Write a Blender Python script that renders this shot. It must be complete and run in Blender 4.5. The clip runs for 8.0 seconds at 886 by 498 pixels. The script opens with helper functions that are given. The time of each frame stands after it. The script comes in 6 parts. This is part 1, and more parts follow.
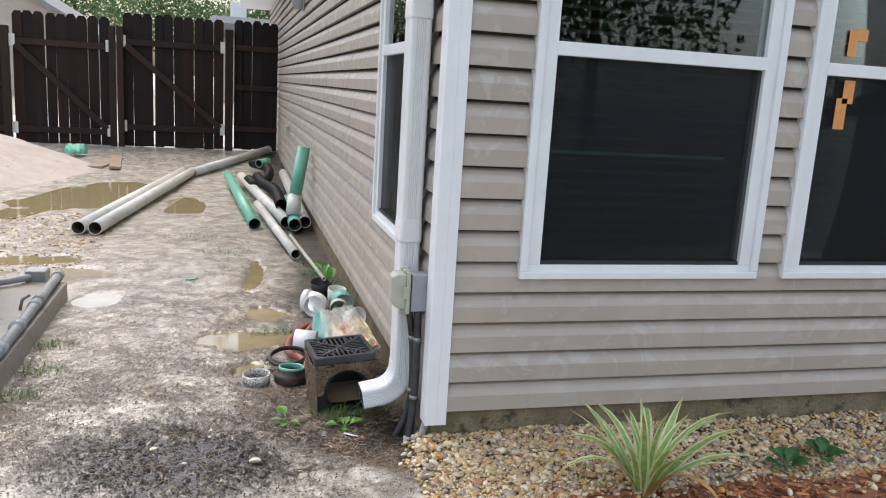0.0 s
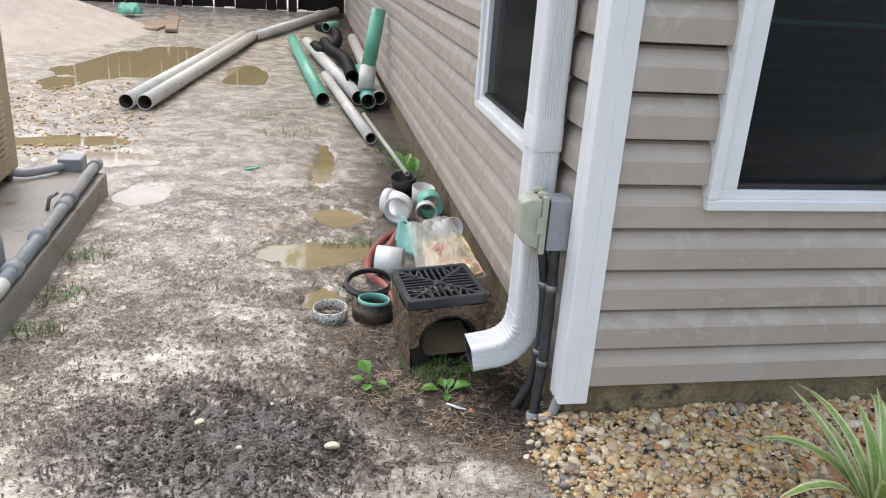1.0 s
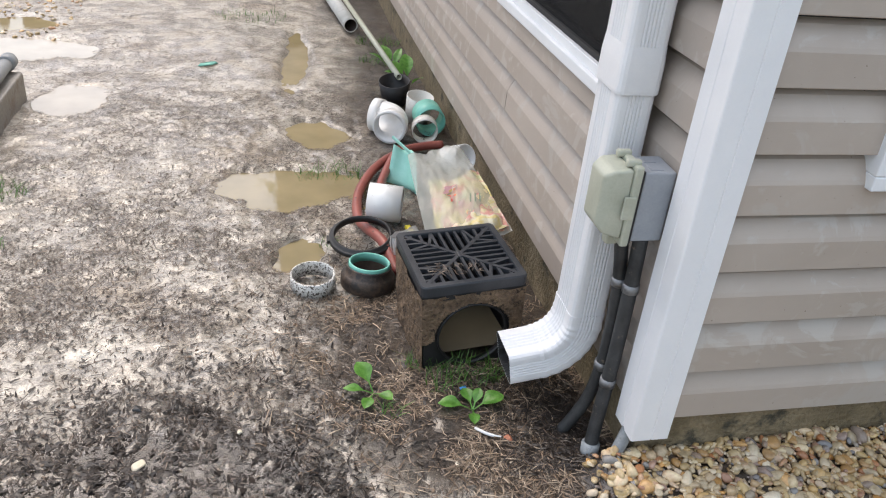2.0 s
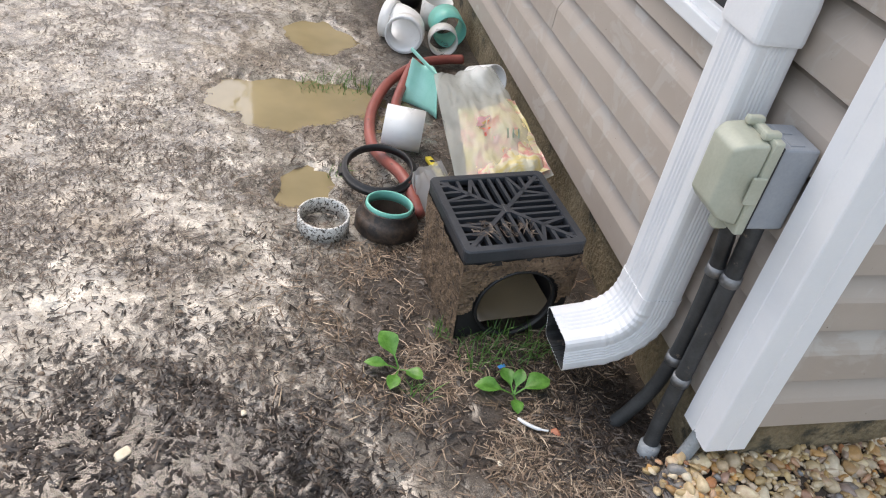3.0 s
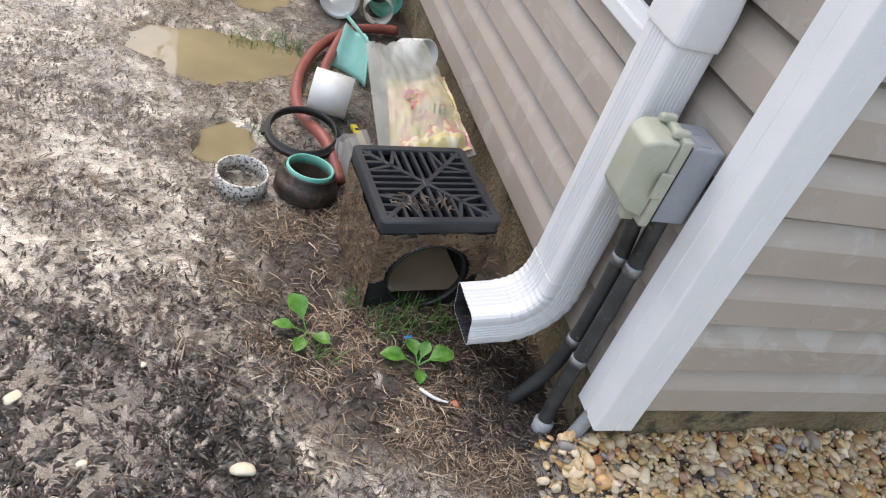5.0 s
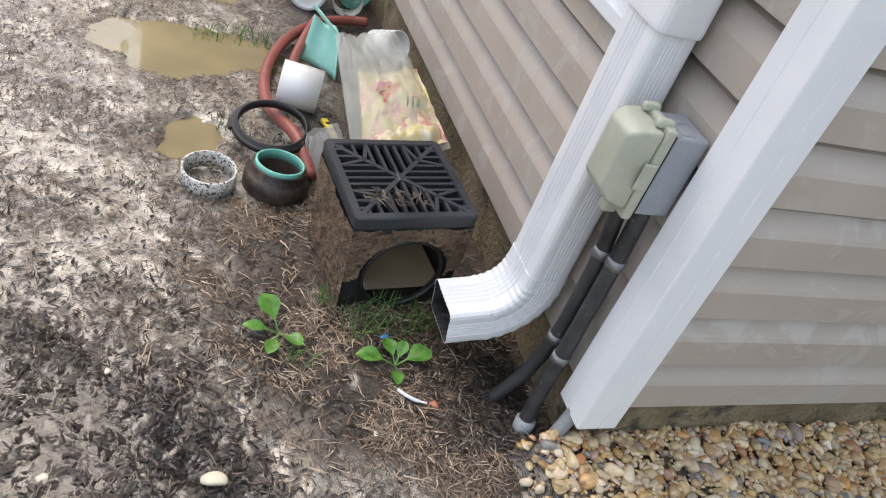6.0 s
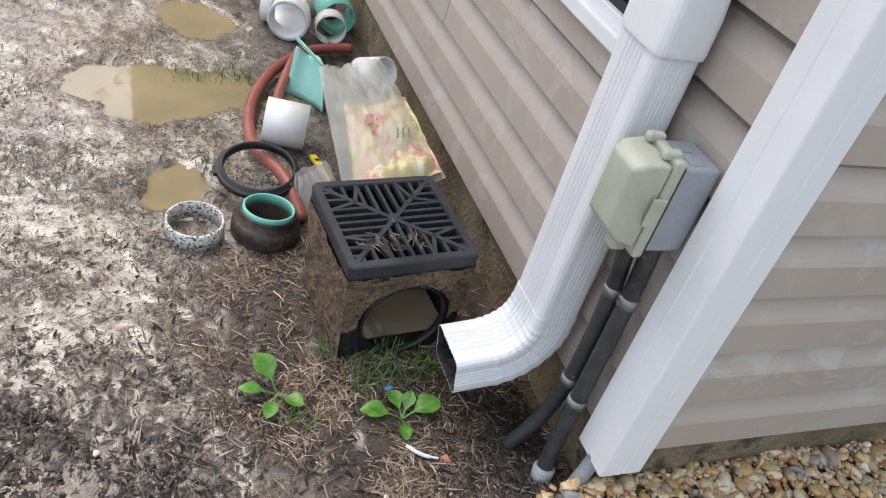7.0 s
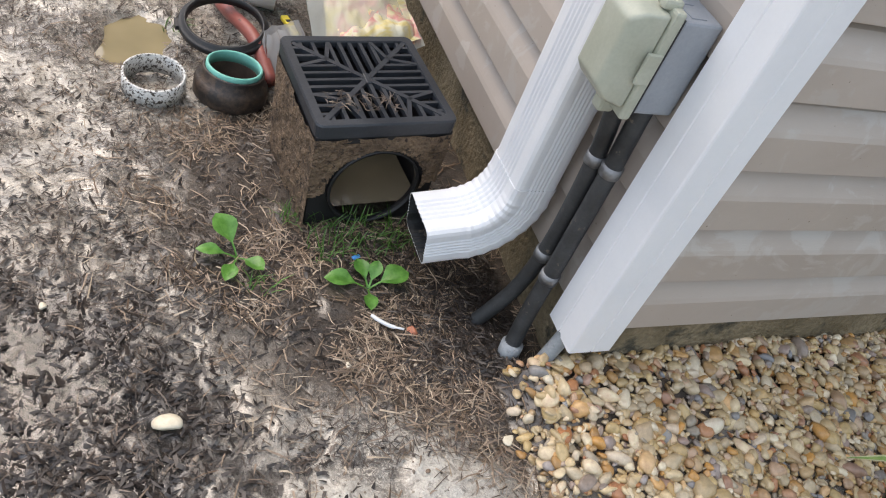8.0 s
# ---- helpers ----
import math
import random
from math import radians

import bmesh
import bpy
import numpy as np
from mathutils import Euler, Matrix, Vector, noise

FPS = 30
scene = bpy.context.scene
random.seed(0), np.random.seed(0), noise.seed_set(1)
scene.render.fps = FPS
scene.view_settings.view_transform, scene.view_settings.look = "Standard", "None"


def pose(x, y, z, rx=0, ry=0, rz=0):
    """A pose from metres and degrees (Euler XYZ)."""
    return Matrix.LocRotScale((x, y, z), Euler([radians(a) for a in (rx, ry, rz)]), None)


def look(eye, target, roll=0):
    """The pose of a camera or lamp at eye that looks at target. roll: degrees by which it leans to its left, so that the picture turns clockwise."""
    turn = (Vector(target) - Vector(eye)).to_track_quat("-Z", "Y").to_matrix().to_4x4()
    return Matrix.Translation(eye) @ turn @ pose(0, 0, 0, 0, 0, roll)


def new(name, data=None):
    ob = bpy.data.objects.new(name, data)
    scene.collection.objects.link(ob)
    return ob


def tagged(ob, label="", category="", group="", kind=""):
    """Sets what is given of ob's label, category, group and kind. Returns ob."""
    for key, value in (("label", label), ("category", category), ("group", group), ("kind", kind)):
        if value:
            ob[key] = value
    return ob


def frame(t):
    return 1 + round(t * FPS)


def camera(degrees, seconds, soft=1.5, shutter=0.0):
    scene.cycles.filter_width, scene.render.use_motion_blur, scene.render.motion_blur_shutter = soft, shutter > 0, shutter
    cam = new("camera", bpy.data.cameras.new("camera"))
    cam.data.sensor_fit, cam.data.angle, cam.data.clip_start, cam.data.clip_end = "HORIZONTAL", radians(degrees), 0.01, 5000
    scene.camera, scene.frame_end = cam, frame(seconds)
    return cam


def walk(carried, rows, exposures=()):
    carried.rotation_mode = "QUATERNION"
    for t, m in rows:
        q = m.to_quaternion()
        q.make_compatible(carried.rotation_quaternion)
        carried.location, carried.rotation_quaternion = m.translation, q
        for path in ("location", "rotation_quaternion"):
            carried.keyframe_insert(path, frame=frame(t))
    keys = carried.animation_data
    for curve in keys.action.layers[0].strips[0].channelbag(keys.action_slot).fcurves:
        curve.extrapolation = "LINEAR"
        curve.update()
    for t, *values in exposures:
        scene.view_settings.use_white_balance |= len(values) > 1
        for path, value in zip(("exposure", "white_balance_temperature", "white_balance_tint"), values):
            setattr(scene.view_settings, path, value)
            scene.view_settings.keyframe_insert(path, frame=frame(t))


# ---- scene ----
cam = camera(58.2, 8.0, soft=1.1)
PATH = [
    (0, (-0.694, -2.655, 1.314), (-0.179, -0.763, 0.923), 3.5),
    (0.5, (-0.669, -2.168, 1.296), (-0.216, -0.284, 0.798), 2.8),
    (1, (-0.694, -1.767, 1.246), (-0.333, 0.065, 0.528), 3.8),
    (1.5, (-0.687, -1.406, 1.219), (-0.289, 0.325, 0.301), 4.8),
    (1.7, (-0.692, -1.275, 1.209), (-0.274, 0.429, 0.25), 5.3),
    (2.8, (-0.768, -0.71, 1.13), (-0.263, 0.855, -0.009), 9.4),
    (3, (-0.795, -0.728, 1.118), (-0.271, 0.784, -0.081), 12.2),
    (3.5, (-0.812, -0.75, 1.125), (-0.237, 0.725, -0.097), 16.5),
    (4, (-0.809, -0.755, 1.128), (-0.182, 0.695, -0.097), 18.4),
    (4.5, (-0.801, -0.751, 1.134), (-0.124, 0.689, -0.078), 20.1),
    (6, (-0.785, -0.712, 1.095), (0.001, 0.693, -0.092), 22.2),
    (6.5, (-0.774, -0.613, 1.115), (0.022, 0.799, -0.056), 18.1),
    (7, (-0.745, -0.614, 1.101), (0.027, 0.804, -0.079), 17.8),
    (7.5, (-0.719, -0.63, 1.036), (0.084, 0.695, -0.228), 20.7),
    (8, (-0.711, -0.61, 1.012), (0.115, 0.625, -0.327), 23.7),
]
walk(cam, [(t, look(eye, target, roll)) for t, eye, target, roll in PATH])

# ---------------------------------------------------------------- light
world = bpy.data.worlds.new("overcast")
scene.world = world
world.use_nodes = True
wn = world.node_tree
sky = wn.nodes.new("ShaderNodeTexSky")
sky.sky_type = "NISHITA"
sky.sun_disc = False
sky.sun_elevation, sky.sun_rotation = radians(60), radians(-22)
sky.air_density, sky.dust_density, sky.ozone_density = 1.1, 5.2, 1.2
wn.links.new(sky.outputs[0], wn.nodes["Background"].inputs[0])
wn.nodes["Background"].inputs[1].default_value = 0.15
sun_data = bpy.data.lights.new("sun", "SUN")
sun_data.energy, sun_data.angle, sun_data.color = 1.15, radians(130), (0.955, 1.0, 0.985)
sun = new("sun", sun_data)
sun.matrix_world = look((-0.4, -7.0, 10.0), (0, 0, 0))
scene.view_settings.exposure = 0.85


# ---------------------------------------------------------------- materials
def mat(name, build):
    m = bpy.data.materials.new(name)
    m.use_nodes = True
    nt = m.node_tree
    build(nt, nt.nodes["Principled BSDF"])
    return m


def nd(nt, kind, **inputs):
    n = nt.nodes.new(kind)
    for k, v in inputs.items():
        n.inputs[k.replace("_", " ")].default_value = v
    return n


def place(nt, world_space=True):
    """The coordinates that textures follow."""
    if world_space:
        return nt.nodes.new("ShaderNodeNewGeometry").outputs["Position"]
    return nt.nodes.new("ShaderNodeTexCoord").outputs["Object"]


def noise_tex(nt, co, scale, detail=4.0, rough=0.6, dist=0.0):
    n = nd(nt, "ShaderNodeTexNoise", Scale=scale, Detail=detail, Roughness=rough, Distortion=dist)
    nt.links.new(co, n.inputs["Vector"])
    return n.outputs["Fac"]


def ramp(nt, fac, stops):
    r = nt.nodes.new("ShaderNodeValToRGB")
    e = r.color_ramp.elements
    while len(e) < len(stops):
        e.new(0.5)
    for el, (p, c) in zip(e, stops):
        el.position = p
        el.color = (c, c, c, 1) if isinstance(c, (int, float)) else (*c, 1)
    nt.links.new(fac, r.inputs[0])
    return r.outputs[0]


def mixc(nt, fac, a, b, blend="MIX"):
    m = nt.nodes.new("ShaderNodeMix")
    m.data_type, m.blend_type = "RGBA", blend
    for i, v in ((0, fac), (6, a), (7, b)):
        if isinstance(v, bpy.types.NodeSocket):
            nt.links.new(v, m.inputs[i])
        else:
            m.inputs[i].default_value = v if i == 0 else (*v, 1)
    return m.outputs[2]


def bump(nt, bsdf, height, strength=0.3, distance=0.01):
    b = nd(nt, "ShaderNodeBump", Strength=strength, Distance=distance)
    nt.links.new(height, b.inputs["Height"])
    nt.links.new(b.outputs[0], bsdf.inputs["Normal"])
    nt.links.new(b.outputs[0], bsdf.inputs["Coat Normal"])


def surface(name, dark, light, scale=20.0, rough=(0.4, 0.6), metal=0.0, fine=200.0, bumps=0.15, spots=None, spot_scale=90.0,
            spot_at=(0.62, 0.68), world_space=True, dist=0.003, stretch=None):
    """A painted, plastic, wooden or stone surface: two tones in patches, a fine grain and, if given, dirt spots."""
    def build(nt, b):
        co = place(nt, world_space)
        if stretch:
            mp = nt.nodes.new("ShaderNodeMapping")
            mp.inputs["Scale"].default_value = stretch
            nt.links.new(co, mp.inputs["Vector"])
            co = mp.outputs[0]
        big, small = noise_tex(nt, co, scale, 5, 0.6, 0.3), noise_tex(nt, co, fine, 3, 0.6)
        col = ramp(nt, big, [(0.3, dark), (0.7, light)])
        col = mixc(nt, min(0.3, 0.02 + 0.9 * bumps), col, ramp(nt, small, [(0.3, 0.25), (0.7, 0.95)]), "OVERLAY")
        if spots:
            s = noise_tex(nt, co, spot_scale, 6, 0.65)
            col = mixc(nt, ramp(nt, s, [(spot_at[0], 0.0), (spot_at[1], 1.0)]), col, spots)
        nt.links.new(col, b.inputs["Base Color"])
        nt.links.new(ramp(nt, big, [(0.3, rough[0]), (0.7, rough[1])]), b.inputs["Roughness"])
        b.inputs["Metallic"].default_value = metal
        bump(nt, b, small, bumps, dist)
    return mat(name, build)


def island(name, colours, rough=0.6, bumps=0.2, fine=150.0, trans=0.0):
    """Many small pieces in one mesh, each with its own tone."""
    def build(nt, b):
        r = nt.nodes.new("ShaderNodeNewGeometry").outputs["Random Per Island"]
        n = len(colours)
        col = ramp(nt, r, [(i / (n - 1), c) for i, c in enumerate(colours)])
        g = noise_tex(nt, place(nt), fine, 4, 0.65)
        col = mixc(nt, 0.35, col, ramp(nt, g, [(0.3, 0.2), (0.7, 0.85)]), "OVERLAY")
        nt.links.new(col, b.inputs["Base Color"])
        b.inputs["Roughness"].default_value = rough
        bump(nt, b, g, bumps, 0.002)
    return mat(name, build)


def own_tone(name, colours, rough=0.6, bumps=0.3, stretch=(1, 1, 1), scale=8.0, fine=60.0, spots=None):
    """Alike pieces that are objects of their own, each with its own tone."""
    def build(nt, b):
        co = place(nt)
        mp = nt.nodes.new("ShaderNodeMapping")
        mp.inputs["Scale"].default_value = stretch
        nt.links.new(co, mp.inputs["Vector"])
        r = nt.nodes.new("ShaderNodeObjectInfo").outputs["Random"]
        n = len(colours)
        col = ramp(nt, r, [(i / (n - 1), c) for i, c in enumerate(colours)])
        g, f = noise_tex(nt, mp.outputs[0], scale, 5, 0.6, 0.4), noise_tex(nt, mp.outputs[0], fine, 4, 0.65)
        col = mixc(nt, 0.5, col, ramp(nt, g, [(0.25, 0.22), (0.75, 0.8)]), "OVERLAY")
        col = mixc(nt, 0.25, col, ramp(nt, f, [(0.3, 0.2), (0.7, 0.85)]), "OVERLAY")
        if spots:
            s = noise_tex(nt, co, 3.1, 6, 0.7)
            col = mixc(nt, ramp(nt, s, [(0.6, 0.0), (0.75, 0.6)]), col, spots)
        nt.links.new(col, b.inputs["Base Color"])
        b.inputs["Roughness"].default_value = rough
        bump(nt, b, f, bumps, 0.003)
    return mat(name, build)


def siding_mat(nt, b):
    co = place(nt)
    mp = nt.nodes.new("ShaderNodeMapping")
    mp.inputs["Scale"].default_value = (1.0, 1.0, 7.0)
    nt.links.new(co, mp.inputs["Vector"])
    grain = noise_tex(nt, mp.outputs[0], 60.0, 4, 0.6)
    blotch = noise_tex(nt, co, 3.5, 5, 0.6, 0.4)
    col = ramp(nt, blotch, [(0.3, (0.385, 0.326, 0.276)), (0.7, (0.440, 0.380, 0.328))])
    r = nt.nodes.new("ShaderNodeObjectInfo").outputs["Random"]
    col = mixc(nt, 0.12, col, ramp(nt, r, [(0.0, 0.35), (1.0, 0.65)]), "OVERLAY")
    # wet film, its sheen partly painted as a lighter colour, and splashed dirt
    wet = noise_tex(nt, co, 9.0, 5, 0.6, 1.2)
    wetf = ramp(nt, wet, [(0.55, 0.0), (0.6, 1.0)])
    col = mixc(nt, wetf, col, (0.44, 0.395, 0.35))
    speck = noise_tex(nt, co, 160.0, 2, 0.5)
    col = mixc(nt, ramp(nt, speck, [(0.76, 0.0), (0.79, 1.0)]), col, (0.09, 0.065, 0.045))
    nt.links.new(col, b.inputs["Base Color"])
    nt.links.new(ramp(nt, wet, [(0.5, 0.48), (0.62, 0.28)]), b.inputs["Roughness"])
    bump(nt, b, grain, 0.12, 0.002)


def ground_mat(nt, b):
    co = place(nt)
    cover = nt.nodes.new("ShaderNodeVertexColor")
    cover.layer_name = "cover"
    sep = nt.nodes.new("ShaderNodeSeparateColor")
    nt.links.new(cover.outputs[0], sep.inputs[0])
    big, mid, small = noise_tex(nt, co, 2.2, 5, 0.62, 0.3), noise_tex(nt, co, 16.0, 6, 0.68, 0.5), noise_tex(nt, co, 120.0, 5, 0.7)
    sand = ramp(nt, mid, [(0.28, (0.25, 0.214, 0.168)), (0.40, (0.49, 0.438, 0.366)), (0.7, (0.62, 0.572, 0.496))])
    sand = mixc(nt, ramp(nt, big, [(0.5, 0.0), (0.68, 0.55)]), sand, (0.34, 0.255, 0.165))
    debris = noise_tex(nt, co, 48.0, 5, 0.75, 1.0)
    sand = mixc(nt, ramp(nt, debris, [(0.53, 0.0), (0.60, 0.6)]), sand, (0.085, 0.062, 0.044))
    clump = noise_tex(nt, co, 7.0, 4, 0.65, 0.6)
    bits = noise_tex(nt, co, 130.0, 4, 0.75, 2.5)
    mul = nd(nt, "ShaderNodeMath")
    mul.operation = "MULTIPLY"
    nt.links.new(ramp(nt, bits, [(0.42, 0.0), (0.51, 1.0)]), mul.inputs[0])
    nt.links.new(ramp(nt, clump, [(0.42, 0.05), (0.56, 0.75)]), mul.inputs[1])
    sand = mixc(nt, mul.outputs[0], sand, (0.05, 0.036, 0.027))
    silt = ramp(nt, mid, [(0.3, (0.040, 0.034, 0.029)), (0.7, (0.13, 0.105, 0.086))])
    thatch = mixc(nt, ramp(nt, noise_tex(nt, co, 62.0, 4, 0.7, 1.2), [(0.46, 0.0), (0.54, 1.0)]), silt, (0.018, 0.014, 0.012))
    soil = ramp(nt, mid, [(0.3, (0.018, 0.013, 0.010)), (0.7, (0.10, 0.074, 0.053))])
    mulch = ramp(nt, mid, [(0.3, (0.10, 0.03, 0.012)), (0.7, (0.34, 0.12, 0.04))])
    col = mixc(nt, sep.outputs[1], sand, soil)
    col = mixc(nt, sep.outputs[0], col, thatch)
    col = mixc(nt, sep.outputs[2], col, mulch)
    lawn = ramp(nt, mid, [(0.3, (0.022, 0.045, 0.012)), (0.7, (0.06, 0.10, 0.03))])
    col = mixc(nt, cover.outputs["Alpha"], col, lawn)
    col = mixc(nt, 0.45, col, ramp(nt, small, [(0.3, 0.15), (0.7, 0.88)]), "OVERLAY")
    nt.links.new(col, b.inputs["Base Color"])
    wet = noise_tex(nt, co, 5.0, 5, 0.6)
    mx = nd(nt, "ShaderNodeMath")
    mx.operation = "MAXIMUM"
    nt.links.new(ramp(nt, wet, [(0.40, 0.40), (0.62, 0.75)]), b.inputs["Roughness"])
    nt.links.new(ramp(nt, noise_tex(nt, co, 11.0, 6, 0.7), [(0.44, 0.72), (0.66, 0.12)]), mx.inputs[0])
    half = nd(nt, "ShaderNodeMath")
    half.operation = "MULTIPLY"
    half.inputs[1].default_value = 0.35
    nt.links.new(sep.outputs[0], half.inputs[0])
    nt.links.new(half.outputs[0], mx.inputs[1])
    nt.links.new(mx.outputs[0], b.inputs["Coat Weight"])
    b.inputs["Coat Roughness"].default_value = 0.24
    b.inputs["Coat IOR"].default_value = 1.8
    add = nd(nt, "ShaderNodeMath")
    add.operation = "ADD"
    nt.links.new(mid, add.inputs[0])
    nt.links.new(small, add.inputs[1])
    bump(nt, b, add.outputs[0], 0.75, 0.010)
    skin = nd(nt, "ShaderNodeBump", Strength=0.3, Distance=0.006)
    nt.links.new(mid, skin.inputs["Height"])
    nt.links.new(skin.outputs[0], b.inputs["Coat Normal"])


def water_mat(deep, rough=0.03):
    def build(nt, b):
        co = place(nt)
        n = noise_tex(nt, co, 6.0, 3, 0.5)
        nt.links.new(ramp(nt, n, [(0.3, tuple(c * 0.85 for c in deep)), (0.7, tuple(min(c * 1.12, 1) for c in deep))]), b.inputs["Base Color"])
        b.inputs["Roughness"].default_value = rough
        b.inputs["IOR"].default_value = 1.8
        bump(nt, b, noise_tex(nt, co, 26.0, 3, 0.5), 0.05, 0.004)
    return build


def glass_mat(nt, b):
    out = nt.nodes["Material Output"]
    fres = nd(nt, "ShaderNodeFresnel", IOR=1.5)
    clear, gloss = nd(nt, "ShaderNodeBsdfTransparent", Color=(0.82, 0.86, 0.86, 1)), nd(nt, "ShaderNodeBsdfGlossy", Roughness=0.01)
    mx = nt.nodes.new("ShaderNodeMixShader")
    nt.links.new(fres.outputs[0], mx.inputs[0])
    nt.links.new(clear.outputs[0], mx.inputs[1])
    nt.links.new(gloss.outputs[0], mx.inputs[2])
    nt.links.new(mx.outputs[0], out.inputs[0])


def film_water_mat(nt, b):
    """A thin clear film: the ground shows through, the sky mirrors in it."""
    out = nt.nodes["Material Output"]
    co = place(nt)
    fres = nd(nt, "ShaderNodeFresnel", IOR=1.55)
    bp = nd(nt, "ShaderNodeBump", Strength=0.18, Distance=0.005)
    nt.links.new(noise_tex(nt, co, 55.0, 3, 0.5, 0.6), bp.inputs["Height"])
    clear, gloss = nd(nt, "ShaderNodeBsdfTransparent", Color=(0.78, 0.79, 0.82, 1)), nd(nt, "ShaderNodeBsdfGlossy", Roughness=0.04)
    for n in (fres, gloss):
        nt.links.new(bp.outputs[0], n.inputs["Normal"])
    mx = nt.nodes.new("ShaderNodeMixShader")
    nt.links.new(fres.outputs[0], mx.inputs[0])
    nt.links.new(clear.outputs[0], mx.inputs[1])
    nt.links.new(gloss.outputs[0], mx.inputs[2])
    nt.links.new(mx.outputs[0], out.inputs[0])


def screen_mat(nt, b):
    out = nt.nodes["Material Output"]
    b.inputs["Base Color"].default_value = (0.02, 0.021, 0.023, 1)
    b.inputs["Roughness"].default_value = 0.55
    n = noise_tex(nt, place(nt), 70.0, 3, 0.7)
    drops = ramp(nt, n, [(0.70, (0.02, 0.021, 0.023)), (0.76, (0.10, 0.10, 0.10))])
    nt.links.new(drops, b.inputs["Base Color"])
    clear = nd(nt, "ShaderNodeBsdfTransparent")
    mx = nd(nt, "ShaderNodeMixShader", Fac=0.42)
    nt.links.new(clear.outputs[0], mx.inputs[1])
    nt.links.new(b.outputs[0], mx.inputs[2])
    nt.links.new(mx.outputs[0], out.inputs[0])


def printed_film(nt, b):
    """Packaging film printed in soft yellow, pink and white patches."""
    co = place(nt)
    col = ramp(nt, noise_tex(nt, co, 17.0, 3, 0.5, 0.8), [(0.30, (0.62, 0.58, 0.42)), (0.42, (0.62, 0.50, 0.16)), (0.50, (0.64, 0.58, 0.40)), (0.56, (0.60, 0.22, 0.20)), (0.63, (0.62, 0.52, 0.28)), (0.75, (0.42, 0.46, 0.22))])
    nt.links.new(mixc(nt, 0.10, col, (0.70, 0.68, 0.58)), b.inputs["Base Color"])
    b.inputs["Roughness"].default_value = 0.3
    bump(nt, b, noise_tex(nt, co, 40.0, 4, 0.65, 1.0), 0.5, 0.006)


def plastic_film(tint, through_part, print_on=False):
    def build(nt, b):
        out = nt.nodes["Material Output"]
        co = place(nt)
        n = noise_tex(nt, co, 14.0, 4, 0.6, 0.5)
        col = ramp(nt, n, [(0.3, tuple(c * 0.85 for c in tint)), (0.7, tint)])
        nt.links.new(col, b.inputs["Base Color"])
        b.inputs["Roughness"].default_value = 0.22
        bump(nt, b, noise_tex(nt, co, 45.0, 4, 0.65, 1.5), 0.5, 0.006)
        tl, clear = nd(nt, "ShaderNodeBsdfTranslucent", Color=(*tint, 1)), nd(nt, "ShaderNodeBsdfTransparent")
        m1, m2 = nd(nt, "ShaderNodeMixShader", Fac=0.4), nd(nt, "ShaderNodeMixShader", Fac=through_part)
        nt.links.new(b.outputs[0], m1.inputs[1])
        nt.links.new(tl.outputs[0], m1.inputs[2])
        nt.links.new(m1.outputs[0], m2.inputs[1])
        nt.links.new(clear.outputs[0], m2.inputs[2])
        nt.links.new(m2.outputs[0], out.inputs[0])
    return build


def leafy(name, dark, light, rough=0.4, scale=60.0):
    def build(nt, b):
        out = nt.nodes["Material Output"]
        n = noise_tex(nt, place(nt), scale, 4, 0.6)
        r = nt.nodes.new("ShaderNodeNewGeometry").outputs["Random Per Island"]
        col = ramp(nt, n, [(0.3, dark), (0.7, light)])
        col = mixc(nt, 0.3, col, ramp(nt, r, [(0.0, 0.25), (1.0, 0.8)]), "OVERLAY")
        nt.links.new(col, b.inputs["Base Color"])
        b.inputs["Roughness"].default_value = rough
        tl = nt.nodes.new("ShaderNodeBsdfTranslucent")
        nt.links.new(col, tl.inputs["Color"])
        mx = nd(nt, "ShaderNodeMixShader", Fac=0.25)
        nt.links.new(b.outputs[0], mx.inputs[1])
        nt.links.new(tl.outputs[0], mx.inputs[2])
        nt.links.new(mx.outputs[0], out.inputs[0])
        bump(nt, b, n, 0.3, 0.002)
    return mat(name, build)


